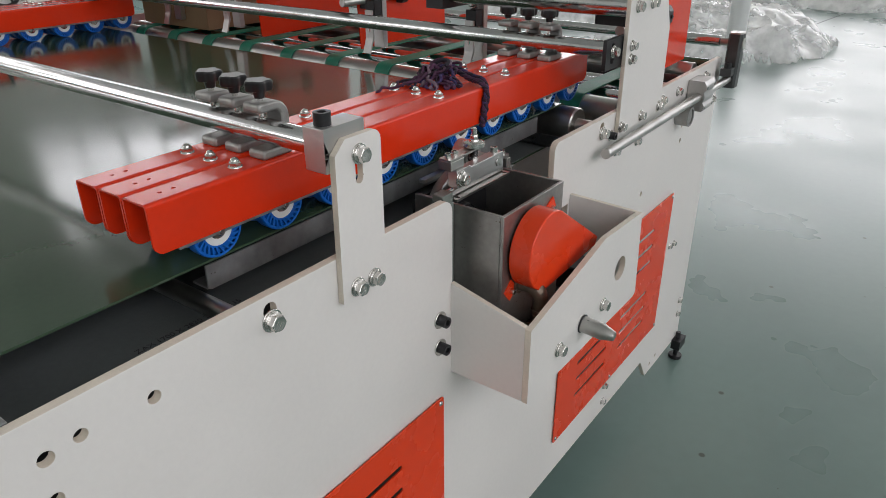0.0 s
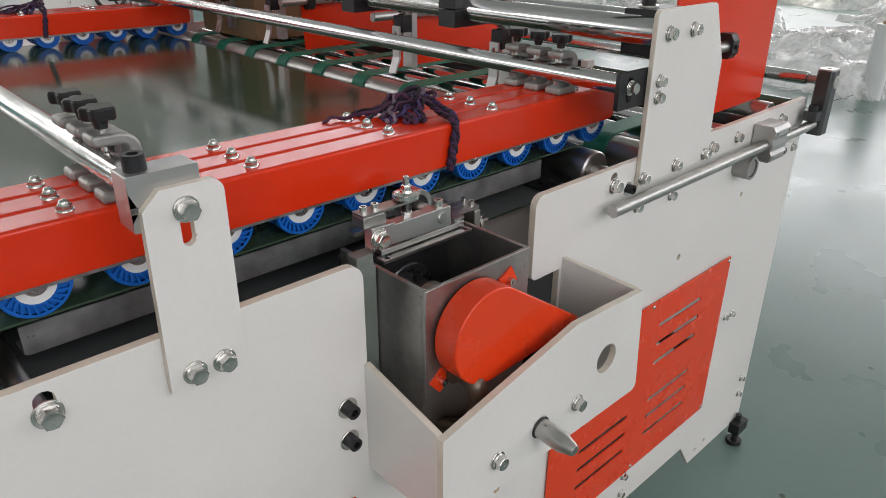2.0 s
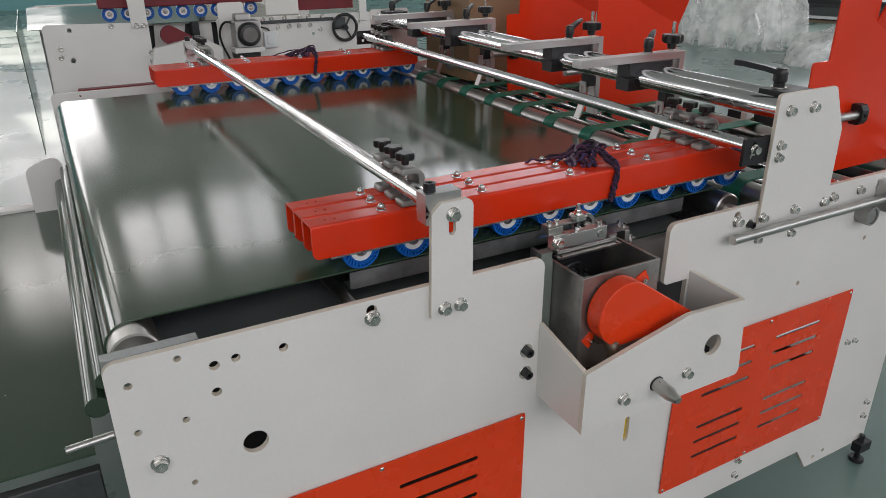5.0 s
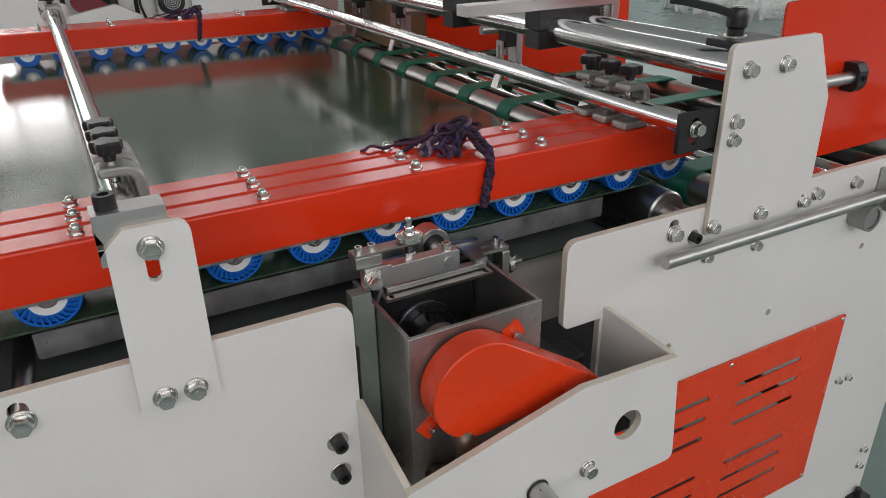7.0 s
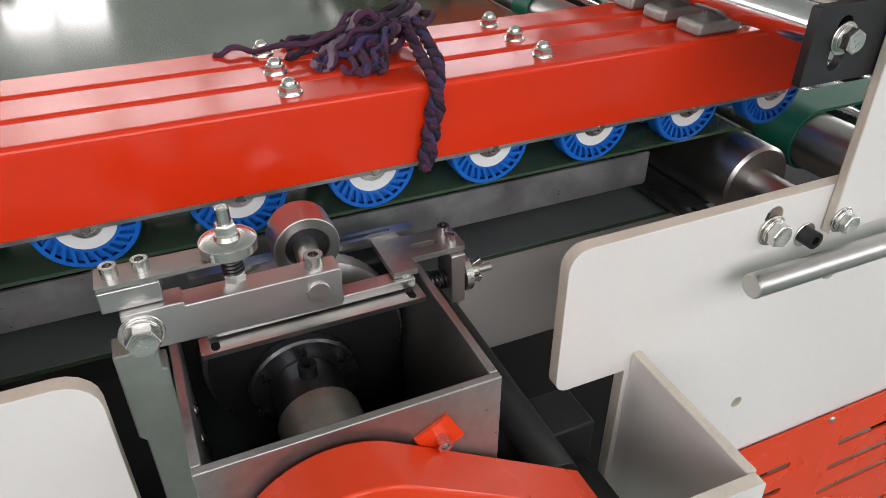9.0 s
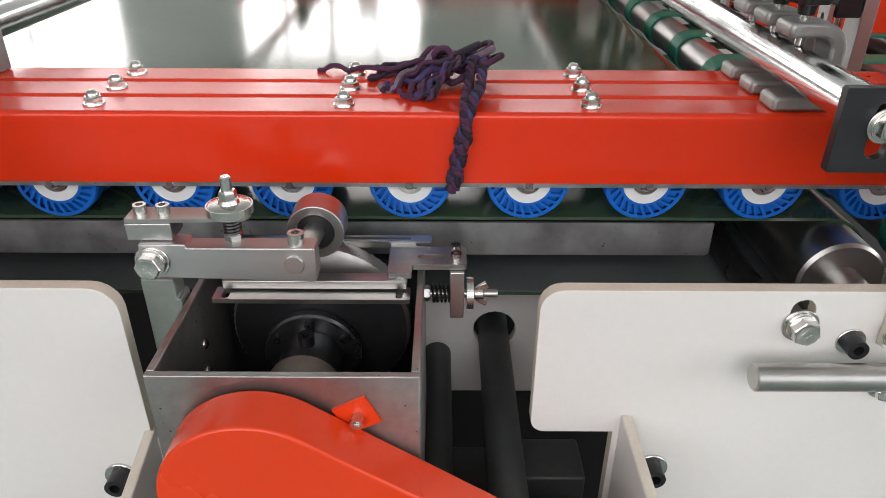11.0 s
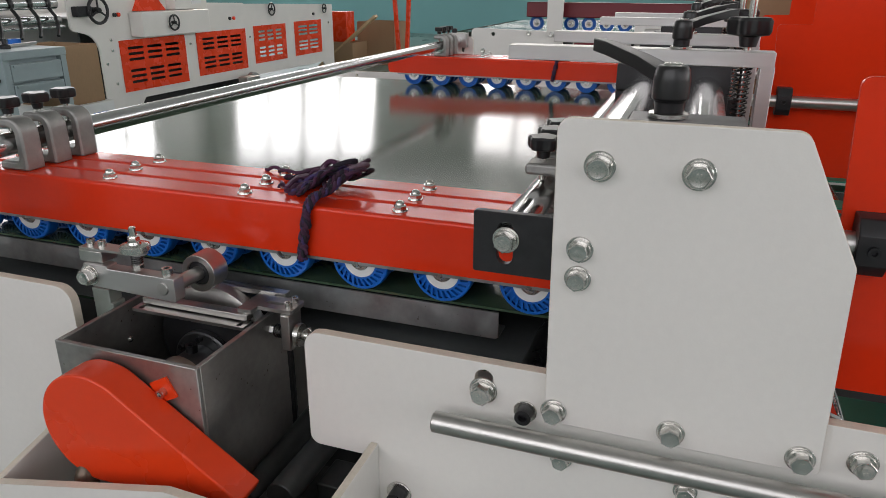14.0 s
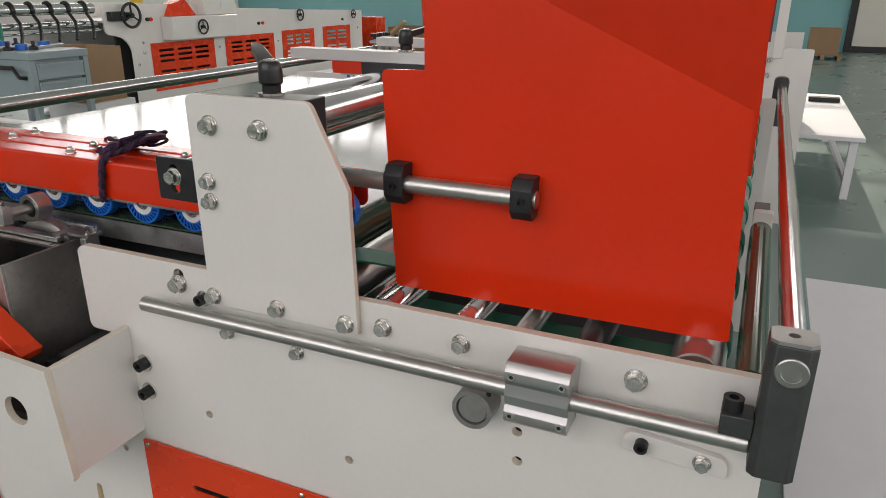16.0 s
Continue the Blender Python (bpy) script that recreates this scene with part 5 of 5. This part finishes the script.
board_stack(-7.9, 13.9, 20, 7, "stack of dark and pale boards on the floor")
board_stack(-9.8, 14.6, 15, 9, "stack of dark and pale boards on the floor")
board_stack(-5.9, 15.2, 10, 5, "low stack of dark boards on the floor")

# ---- white work table ----
TABLE = thing("work_bench", "low white painted bench with a thin top", "bench")
TX0, TX1, TY0, TY1, TZ = -7.05, -4.76, 2.04, 2.765, 0.44
part("tabletop", box(B(), TX0, TX1, TY0, TY1, TZ - 0.03, TZ), WHITE_SHEET, TABLE, bevel=0.003)
for x in (TX0 + 0.06, TX1 - 0.06):
    for y in (TY0 + 0.06, TY1 - 0.06):
        part("leg", box(B(), x - 0.025, x + 0.025, y - 0.025, y + 0.025, 0.0, TZ - 0.0305), WHITE_SHEET, TABLE)
part("stretcher", box(B(), TX0 + 0.086, TX1 - 0.086, TY1 - 0.08, TY1 - 0.04, 0.10, 0.14), WHITE_SHEET, TABLE)
BLK = part("scraper_block", box(B(), -6.56, -6.46, 2.47, 2.72, TZ + 0.0005, TZ + 0.04), PLASTIC, bevel=0.004)
tagged(BLK, "small black block lying on the white bench", "block")

# ---- the machine standing across the aisle ----
def handwheel(parent, m, r, mat=PLASTIC):
    bm = B()
    n = 28
    tube_path(bm, [m @ Vector((r * math.cos(2 * math.pi * i / n), r * math.sin(2 * math.pi * i / n), 0.03)) for i in range(n + 1)], r * 0.13, 8)
    rod(bm, m @ Vector((0, 0, 0)), m @ Vector((0, 0, 0.05)), r * 0.22, 16)
    for a in (30, 150, 270):
        c = Vector((math.cos(radians(a)), math.sin(radians(a)), 0))
        rod(bm, m @ (c * r * 0.15 + Vector((0, 0, 0.03))), m @ (c * r * 0.98 + Vector((0, 0, 0.03))), r * 0.08, 8)
    return part("handwheel", bm, mat, parent, "black handwheel")


BACK = thing("back_machine", "light grey machine with orange vented panels across the aisle", "machine")
BY = -3.95
shape = rounded([(-9.65, 0.04, 0), (-9.45, 0.04, 0), (-9.30, 0.22, 0), (-5.45, 0.22, 0), (-5.30, 0.04, 0), (-4.93, 0.04, 0), (-4.93, 0.86, 0.20), (-4.62, 0.93, 0.05), (-4.62, 1.21, 0.03), (-6.62, 1.18, 0), (-6.62, 1.12, 0), (-9.65, 1.04, 0.02)], 8)
vents = [(-6.16, -5.175, 0.30, 0.805), (-7.32, -6.355, 0.33, 0.81), (-8.27, -7.50, 0.36, 0.825), (-9.27, -8.50, 0.37, 0.835)]
part("side_plate", plate(B(), shape, [rect(a + 0.04, b - 0.04, c + 0.04, d - 0.04) for a, b, c, d in vents], BY - 0.02, BY, Y_UP), PAINT, BACK, bevel=0.003)
for a, b, c, d in vents:
    cols = 3 if b - a > 0.9 or c < 0.365 else 2
    w = (b - a - 0.16) / cols
    holes = [slot(a + 0.09 + w * i + 0.03, c + z * (d - c) / 0.5, a + 0.09 + w * (i + 1) - 0.05, c + z * (d - c) / 0.5, 0.013) for i in range(cols) for z in (0.09, 0.145, 0.20, 0.31, 0.365, 0.42)]
    part("vent_panel", plate(B(), rect(a, b, c, d), holes, BY + 0.002, BY + 0.006, Y_UP), GUARD_RED, BACK, "orange sheet panel with ventilation slots")
# added near-black sheet gives the shade behind the vent slots
part("inner_sheet", box(B(), -8.0, -5.0, BY - 0.32, BY - 0.30, 0.05, 0.98), DARK, BACK, "added dark sheet standing in for shade behind the slots")
part("control_box", box(B(), -6.42, -5.36, BY + 0.002, BY + 0.17, 0.83, 1.07), PAINT, BACK, "pale control box", bevel=0.008)
part("control_box", box(B(), -6.46, -5.93, BY - 0.10, BY + 0.12, 1.075, 1.32), PAINT, BACK, bevel=0.008)
part("label_plate", box(B(), -6.36, -6.20, BY + 0.121, BY + 0.124, 1.13, 1.26), WHITE, BACK, "pale blue-white label plate")
part("cover", plate(B(), [(-5.86, 1.075), (-5.42, 1.075), (-5.50, 1.20), (-5.70, 1.25)], [], BY - 0.1, BY + 0.05, Y_UP), GUARD_RED, BACK, "orange sheet cover")
part("cover", box(B(), -5.18, -5.02, BY - 0.04, BY - 0.03, 1.215, 1.30), YELLOW, BACK, "small yellow plate")
handwheel(BACK, pose(-5.79, BY + 0.17, 0.955, -90), 0.075)
handwheel(BACK, pose(-4.90, BY + 0.05, 1.10, -90), 0.115)
part("spindle", rod(B(), (-4.90, BY, 1.10), (-4.90, BY + 0.06, 1.10), 0.03, 18), PLASTIC, BACK)
part("gear_head", box(B(), -4.84, -4.66, BY + 0.002, BY + 0.07, 1.05, 1.14), OXIDE, BACK, "black gear head beside the handwheel", bevel=0.006)
handwheel(BACK, pose(-7.92, BY, 1.02, -90), 0.075)
handwheel(BACK, pose(-9.35, BY, 0.99, -90), 0.06)
for x, z in ((-5.17, 1.05), (-5.22, 1.05), (-7.02, 0.94), (-7.10, 0.94), (-9.05, 0.92)):
    part("button", rod(B(), (x, BY, z), (x, BY + 0.02, z), 0.020, 14), RED if x in (-5.22, -7.10) else OXIDE, BACK)
for x, z in ((-5.08, 0.82), (-5.08, 0.72), (-5.08, 0.40), (-6.25, 0.70), (-7.41, 0.70), (-9.50, 0.78), (-4.99, 0.60)):
    part("screw", lathe(B(), (x, BY, z), (x, BY + 0.02, z), [(0, 0.016), (0.008, 0.015), (0.010, 0.008)], 10), ZINC, BACK)
part("side_plate", plate(B(), shape, [], BY - 1.62, BY - 1.60, Y_UP), PAINT, BACK)
part("bed", box(B(), -9.4, -5.2, BY - 1.58, BY - 0.03, 1.00, 1.02), ALU, BACK)
for y, z, r in ((0.13, 1.17, 0.050), (0.10, 1.03, 0.030), (0.20, 1.31, 0.022), (0.05, 0.97, 0.012)):
    part("roller", rod(B(), (-4.61, BY - y, z), (-2.0, BY - y, z), r, 28), CHROME, BACK)
for i in range(13):
    x = -4.50 + 0.19 * i
    pts = [(x, BY - 0.13 + 0.062 * math.cos(a), 1.17 + 0.062 * math.sin(a)) for a in [radians(q) for q in range(200, -60, -20)]] + [(x, BY - 0.02, 1.06), (x + 0.03, BY + 0.02, 0.95), (x + 0.07, BY + 0.05, 0.90)]
    part("hook", tube_path(B(), pts, 0.016, 6), TEAL if i in (5, 6, 7, 9) else PLASTIC, BACK, "curved guide finger")
part("floor_block", box(B(), -7.10, -6.86, BY + 0.16, BY + 0.30, 0.0, 0.27), CAST, BACK, "grey steel block on the floor at the machine foot", bevel=0.01)
part("floor_disc", rod(B(), (-7.22, BY + 0.10, 0.16), (-7.22, BY + 0.16, 0.16), 0.13, 28, 0.006), GALV, BACK, "grey steel disc")
part("end_plate", plate(B(), rounded([(-2.03, 0.0, 0), (-1.97, 0.0, 0), (-1.97, 1.35, 0), (-2.03, 1.35, 0)], 1), [], BY - 0.5, BY - 0.02, Y_UP), PAINT, BACK)

# ---- tool trolley ----
TROLLEY = thing("tool_trolley", "blue-grey steel tool trolley with two drawers", "trolley")
X0, X1, Y0, Y1, Z1 = -3.005, -2.55, -3.02, -2.335, 0.915
for x in (X0, X1 - 0.04):
    for y in (Y0, Y1 - 0.04):
        part("leg", box(B(), x, x + 0.04, y, y + 0.04, 0.06, Z1), CART, TROLLEY)
        part("castor", rod(B(), (x + 0.005, y + 0.02, 0.03), (x + 0.035, y + 0.02, 0.03), 0.03, 16), PLASTIC, TROLLEY)
part("tray", box(B(), X0 - 0.005, X1 + 0.005, Y0 - 0.005, Y1 + 0.005, Z1, Z1 + 0.05), CART, TROLLEY, bevel=0.004)
for z in (0.665, 0.785):
    d = part("drawer", box(B(), X0 + 0.045, X1 - 0.045, Y1 - 0.03, Y1 + 0.002, z, z + 0.105), CART, TROLLEY, bevel=0.004)
    part("grip", box(B(), X0 + 0.06, X1 - 0.06, Y1 + 0.0025, Y1 + 0.012, z + 0.085, z + 0.10), CART, d)
part("carcass", box(B(), X0 + 0.042, X1 - 0.005, Y0 + 0.03, Y1 - 0.035, 0.655, Z1 - 0.002), CART, TROLLEY)
part("shelf", box(B(), X0 + 0.02, X1 - 0.02, Y0 + 0.02, Y1 - 0.02, 0.20, 0.22), CART, TROLLEY)
part("handle", tube_path(B(), [(X1, Y1 - 0.06, 0.80), (X1 + 0.05, Y1 - 0.06, 0.81), (X1 + 0.06, Y1 - 0.09, 0.87), (X1 + 0.06, Y0 + 0.09, 0.87), (X1 + 0.05, Y0 + 0.06, 0.81), (X1, Y0 + 0.06, 0.80)], 0.014, 10), PLASTIC, TROLLEY, "black push handle")
RAG = part("cloth", tube_path(B(), [(X0 + 0.18, Y1 - 0.10, 0.235), (X0 + 0.22, Y1 - 0.12, 0.33), (X0 + 0.26, Y1 - 0.14, 0.42), (X0 + 0.34, Y1 - 0.12, 0.36), (X0 + 0.37, Y1 - 0.11, 0.245)], lambda q: 0.05 - 0.02 * q, 8), MAROON)
tagged(RAG, "crumpled dull red cloth on the trolley shelf", "cloth")
rnd = random.Random(12)
for i in range(9):
    x, y = X0 + 0.05 + 0.044 * i, rnd.uniform(Y0 + 0.08, Y1 - 0.08)
    kind = i % 3
    if kind == 0:
        ob = part("tape_roll", ring(B(), (x, y, Z1 + 0.0505), (x, y, Z1 + 0.09), 0.022, 0.038, 24), BLUE)
        tagged(ob, "small blue roll lying on the tool trolley", "roll", "trolley rolls")
    elif kind == 1:
        ob = part("bar_tool", box(B(), -0.15, 0.15, -0.012, 0.012, Z1 + 0.0505, Z1 + 0.07, pose(x, y, 0, 0, 0, rnd.uniform(-20, 30))), ALU, bevel=0.002)
        tagged(ob, "metal bar tool lying on the tool trolley", "tool", "trolley tools")
    else:
        ob = part("clamp_tool", lathe(B(), (x, y, Z1 + 0.0505), (x, y, Z1 + 0.12), [(0, 0.03), (0.02, 0.03), (0.03, 0.012), (0.06, 0.012)], 12), OXIDE)
        tagged(ob, "black metal tool standing on the tool trolley", "tool", "trolley tools")
carton("cardboard_box", -3.62, -3.25, -3.08, -2.68, 0.52, 0.93, "open brown cardboard box on a printed carton", True)
PRINTED = thing("printed_carton", "white and blue printed carton on the floor", "box")
part("body", box(B(), -3.66, -3.22, -3.12, -2.64, 0.0, 0.519), WHITE, PRINTED, bevel=0.004)
for i in range(6):
    part("print", box(B(), -3.58 + 0.17 * (i % 2), -3.45 + 0.17 * (i % 2), -2.6398, -2.6385, 0.06 + 0.14 * (i // 2), 0.17 + 0.14 * (i // 2)), BLUE, PRINTED, "blue printed square")

# ---- the machine beyond the belt ----
NEXT = thing("next_machine", "light grey machine with maroon covers and a motor", "machine")
NX = -4.0
outline = rounded([(0.055, 0.0, 0), (2.32, 0.0, 0), (2.32, 1.055, 0.01), (1.095, 1.063, 0.01), (1.095, 0.79, 0), (0.672, 0.79, 0), (0.672, 1.066, 0.0), (0.075, 1.082, 0.03)], 4)
part("side_plate", plate(B(), outline, [circle(0.220, 1.045, 0.013), circle(0.209, 0.867, 0.015), circle(1.36, 0.965, 0.006), circle(1.75, 0.93, 0.012)], NX - 0.015, NX), PAINT, NEXT, bevel=0.002)
part("side_plate", plate(B(), rect(0.055, 2.32, 0.0, 1.06), [], NX - 1.8, NX - 1.785), PAINT, NEXT)
# added near-black sheet in place of the recess's own shade
part("recess_sheet", plate(B(), rect(0.60, 1.16, 0.70, 1.03), [], NX - 0.16, NX - 0.15), DARK, NEXT, "added dark sheet standing in for shade in the opening")
part("inner_bracket", plate(B(), rounded([(0.70, 0.80, 0), (0.86, 0.80, 0), (0.92, 1.045, 0.01), (0.72, 1.045, 0.01)], 2), [], NX - 0.14, NX - 0.125), PAINT, NEXT, "grey inner bracket", bevel=0.002)
part("inner_bracket", plate(B(), rounded([(1.0, 0.80, 0), (1.08, 0.80, 0), (1.08, 1.05, 0.01), (0.99, 1.05, 0.01)], 2), [], NX - 0.12, NX - 0.105), PAINT, NEXT, "grey inner bracket", bevel=0.002)
part("gear_head", box(B(), NX - 0.124, NX - 0.03, 0.94, 0.985, 0.94, 1.05), OXIDE, NEXT, bevel=0.004)
drop = [(0.795 + 0.058 * math.cos(radians(q)), 0.980 + 0.058 * math.sin(radians(q))) for q in range(62, 300, 14)] + [(0.935, 0.945), (0.935, 0.962)]
part("belt_guard", plate(B(), drop, [], NX - 0.05, NX - 0.01), MAROON, NEXT, "maroon teardrop guard", bevel=0.003)
part("bracket", plate(B(), rounded([(0.650, 0.80, 0), (1.10, 0.80, 0), (1.105, 0.89, 0.02), (0.965, 0.965, 0.03), (0.678, 0.912, 0.01)], 3), [], NX + 0.003, NX + 0.055), PAINT, NEXT, "sloped light grey cover plate", bevel=0.003)
part("belt", box(B(), NX - 1.75, NX - 0.05, 0.0, 1.7, 1.05, 1.053), BELT, NEXT, "dark green belt")
part("belt_end", box(B(), NX - 1.75, NX - 0.05, -0.06, -0.055, 0.3, 1.05), BELT, NEXT, "dark green hanging belt end")
part("roller_beam", box(B(), NX - 0.21, NX - 0.10, 0.41, 1.44, 1.150, 1.24), MAROON, NEXT, "maroon beam with blue wheels", bevel=0.006)
for i in range(9):
    far_wheel = place("wheel", TYRE, NEXT, "blue slotted polyurethane tyre", at=pose(NX - 0.155, 0.47 + 0.112 * i, 1.112) @ Matrix.Diagonal((1.2, 1.2, 1.2, 1)))
    place("hub", HUB, far_wheel, "white plastic hub")
    place("axle", AXLE, far_wheel)
part("cover", plate(B(), rounded([(0.36, 1.26, 0), (1.62, 1.26, 0), (1.62, 1.46, 0.02), (0.36, 1.44, 0.02)], 3), [], NX - 0.10, NX - 0.06), MAROON, NEXT, "maroon sheet cover")
part("cover", plate(B(), rounded([(1.67, 1.085, 0), (2.08, 1.085, 0), (2.08, 1.5, 0.02), (1.67, 1.5, 0.02)], 3), [], NX - 0.10, NX - 0.06), MAROON, NEXT, "maroon sheet cover")
part("upright", plate(B(), rounded([(0.572, 1.04, 0), (0.666, 1.04, 0), (0.676, 1.6, 0.02), (0.560, 1.6, 0.02)], 3), [], NX + 0.002, NX + 0.014), PAINT, NEXT, bevel=0.002)
part("upright", plate(B(), rounded([(1.435, 1.068, 0), (1.666, 1.068, 0), (1.66, 1.6, 0.02), (1.44, 1.6, 0.02)], 3), [], NX - 0.045, NX - 0.03), PAINT, NEXT, bevel=0.002)
part("end_post", plate(B(), rounded([(2.10, 1.0, 0), (2.155, 1.0, 0), (2.155, 1.6, 0.02), (2.10, 1.6, 0.02)], 3), [], NX + 0.002, NX + 0.014), PAINT, NEXT, bevel=0.002)
part("slide_bar", box(B(), NX + 0.0005, NX + 0.012, 1.325, 1.90, 1.014, 1.036), DARKBLK, NEXT, "dark slide bar", bevel=0.001)
part("floor_rail", box(B(), NX + 0.002, NX + 0.06, 0.2, 2.2, 0.655, 0.70), MAROON, NEXT, "maroon strip cover", bevel=0.004)
# motor with a square flange and a domed fan grille
part("motor_mount", plate(B(), rounded([(1.105, 1.0, 0.01), (1.275, 1.0, 0.01), (1.275, 1.165, 0.02), (1.105, 1.165, 0.02)], 4), [], NX + 0.002, NX + 0.014), PAINT, NEXT, bevel=0.002)
motor = part("motor", plate(B(), rounded([(1.165, 0.895, 0.02), (1.333, 0.895, 0.02), (1.333, 1.063, 0.02), (1.165, 1.063, 0.02)], 4), [circle(1.249, 0.979, 0.072, 32)], NX + 0.10, NX + 0.20), ALU, NEXT, "bare aluminium motor housing", bevel=0.006)
bm = lathe(B(), (NX + 0.11, 1.249, 0.979), (NX + 0.235, 1.249, 0.979), [(0, 0.0715), (0.11, 0.0715), (0.121, 0.062), (0.125, 0.048)], 32)
part("fan_cover", bm, PLASTIC, motor, "black fan grille")
for k in range(4):
    part("grille_ring", ring(B(), (NX + 0.2352, 1.249, 0.979), (NX + 0.238, 1.249, 0.979), 0.012 * k + 0.005, 0.012 * k + 0.009, 24), ALU, motor)
part("terminal_box", box(B(), NX + 0.09, NX + 0.18, 1.175, 1.275, 1.0635, 1.105), ALU, motor, bevel=0.008)
part("motor_shaft_house", box(B(), NX + 0.0145, NX + 0.0995, 1.175, 1.325, 0.90, 1.055), ALU, motor, bevel=0.006)
part("motor_foot", box(B(), NX + 0.06, NX + 0.19, 1.15, 1.345, 0.862, 0.8945), PAINT, NEXT, bevel=0.004)
part("motor_foot", box(B(), NX + 0.001, NX + 0.17, 1.17, 1.32, 0.815, 0.861), OXIDE, NEXT, "black steel motor bracket", bevel=0.003)
sw = part("switch_box", box(B(), NX + 0.001, NX + 0.035, 1.389, 1.486, 0.862, 0.969), WHITE, NEXT, "white switch box", bevel=0.005)
part("rocker", box(B(), NX + 0.0352, NX + 0.041, 1.41, 1.465, 0.885, 0.945), WHITE, sw, bevel=0.003)
handwheel(NEXT, pose(NX, 1.977, 0.963, 0, 90, 0), 0.088)
part("hub_box", box(B(), NX + 0.001, NX + 0.025, 1.905, 1.985, 0.955, 1.03), DARKBLK, NEXT, bevel=0.003)
part("cable", tube_path(B(), smooth_path([(NX + 0.10, 1.19, 1.04), (NX + 0.06, 1.13, 1.045), (NX + 0.03, 1.10, 0.98), (NX + 0.03, 1.11, 0.90), (NX + 0.02, 1.16, 0.78)], 24), 0.0075, 8), PLASTIC, NEXT, "black cable")
part("cable", tube_path(B(), smooth_path([(NX + 0.01, 1.435, 0.968), (NX + 0.02, 1.42, 0.985), (NX + 0.005, 1.38, 0.998)], 10), 0.006, 8), PLASTIC, NEXT, "black cable")
for y, z in ((0.155, 0.94), (0.147, 0.888), (0.455, 1.055), (0.60, 1.052), (0.64, 1.052), (0.662, 0.885), (0.662, 0.83), (1.40, 1.045), (1.46, 1.047), (1.55, 1.048), (1.66, 1.048), (1.72, 1.047), (1.82, 1.045), (1.50, 0.99), (1.58, 0.99), (1.65, 0.99), (1.73, 0.99), (1.80, 0.96), (2.09, 0.99), (2.09, 0.90)):
    bolt(NEXT, NX + (0.014 if 0.57 < y < 0.65 else 0.0), y, z, 1.3)

# ---- clutter by the far wall ----
stack = part("red_crate", box(B(), -10.75, -10.45, -4.46, -4.12, 0.42, 0.90), GUARD_RED, bevel=0.01)
tagged(stack, "small red crate on a brown cardboard box", "crate")
carton("cardboard_box", -10.85, -10.30, -4.50, -3.95, 0.0, 0.419, "closed brown cardboard box under a red crate", False)
carton("cardboard_box", -11.6, -11.0, -4.2, -3.5, 0.0, 0.72, "brown cardboard box standing near the far wall", False)
plank = part("plank", box(B(), -0.06, 0.06, 0.0, 1.35, -0.02, 0.02, pose(-10.36, -4.60, 0.02, 38, 0, 0)), PLANK, bevel=0.003)
tagged(plank, "pale wooden plank leaning on cardboard boxes", "plank")
for y, a in ((-3.36, 4), (-3.24, -3)):
    post = part("orange_bar", box(B(), -0.03, 0.03, -0.03, 0.03, 0.0, 1.9, pose(-10.9, y, 0.0, a, 0, 0)), GUARD_RED, bevel=0.004)
    tagged(post, "upright orange steel bar near the far wall", "bar", "orange bars")
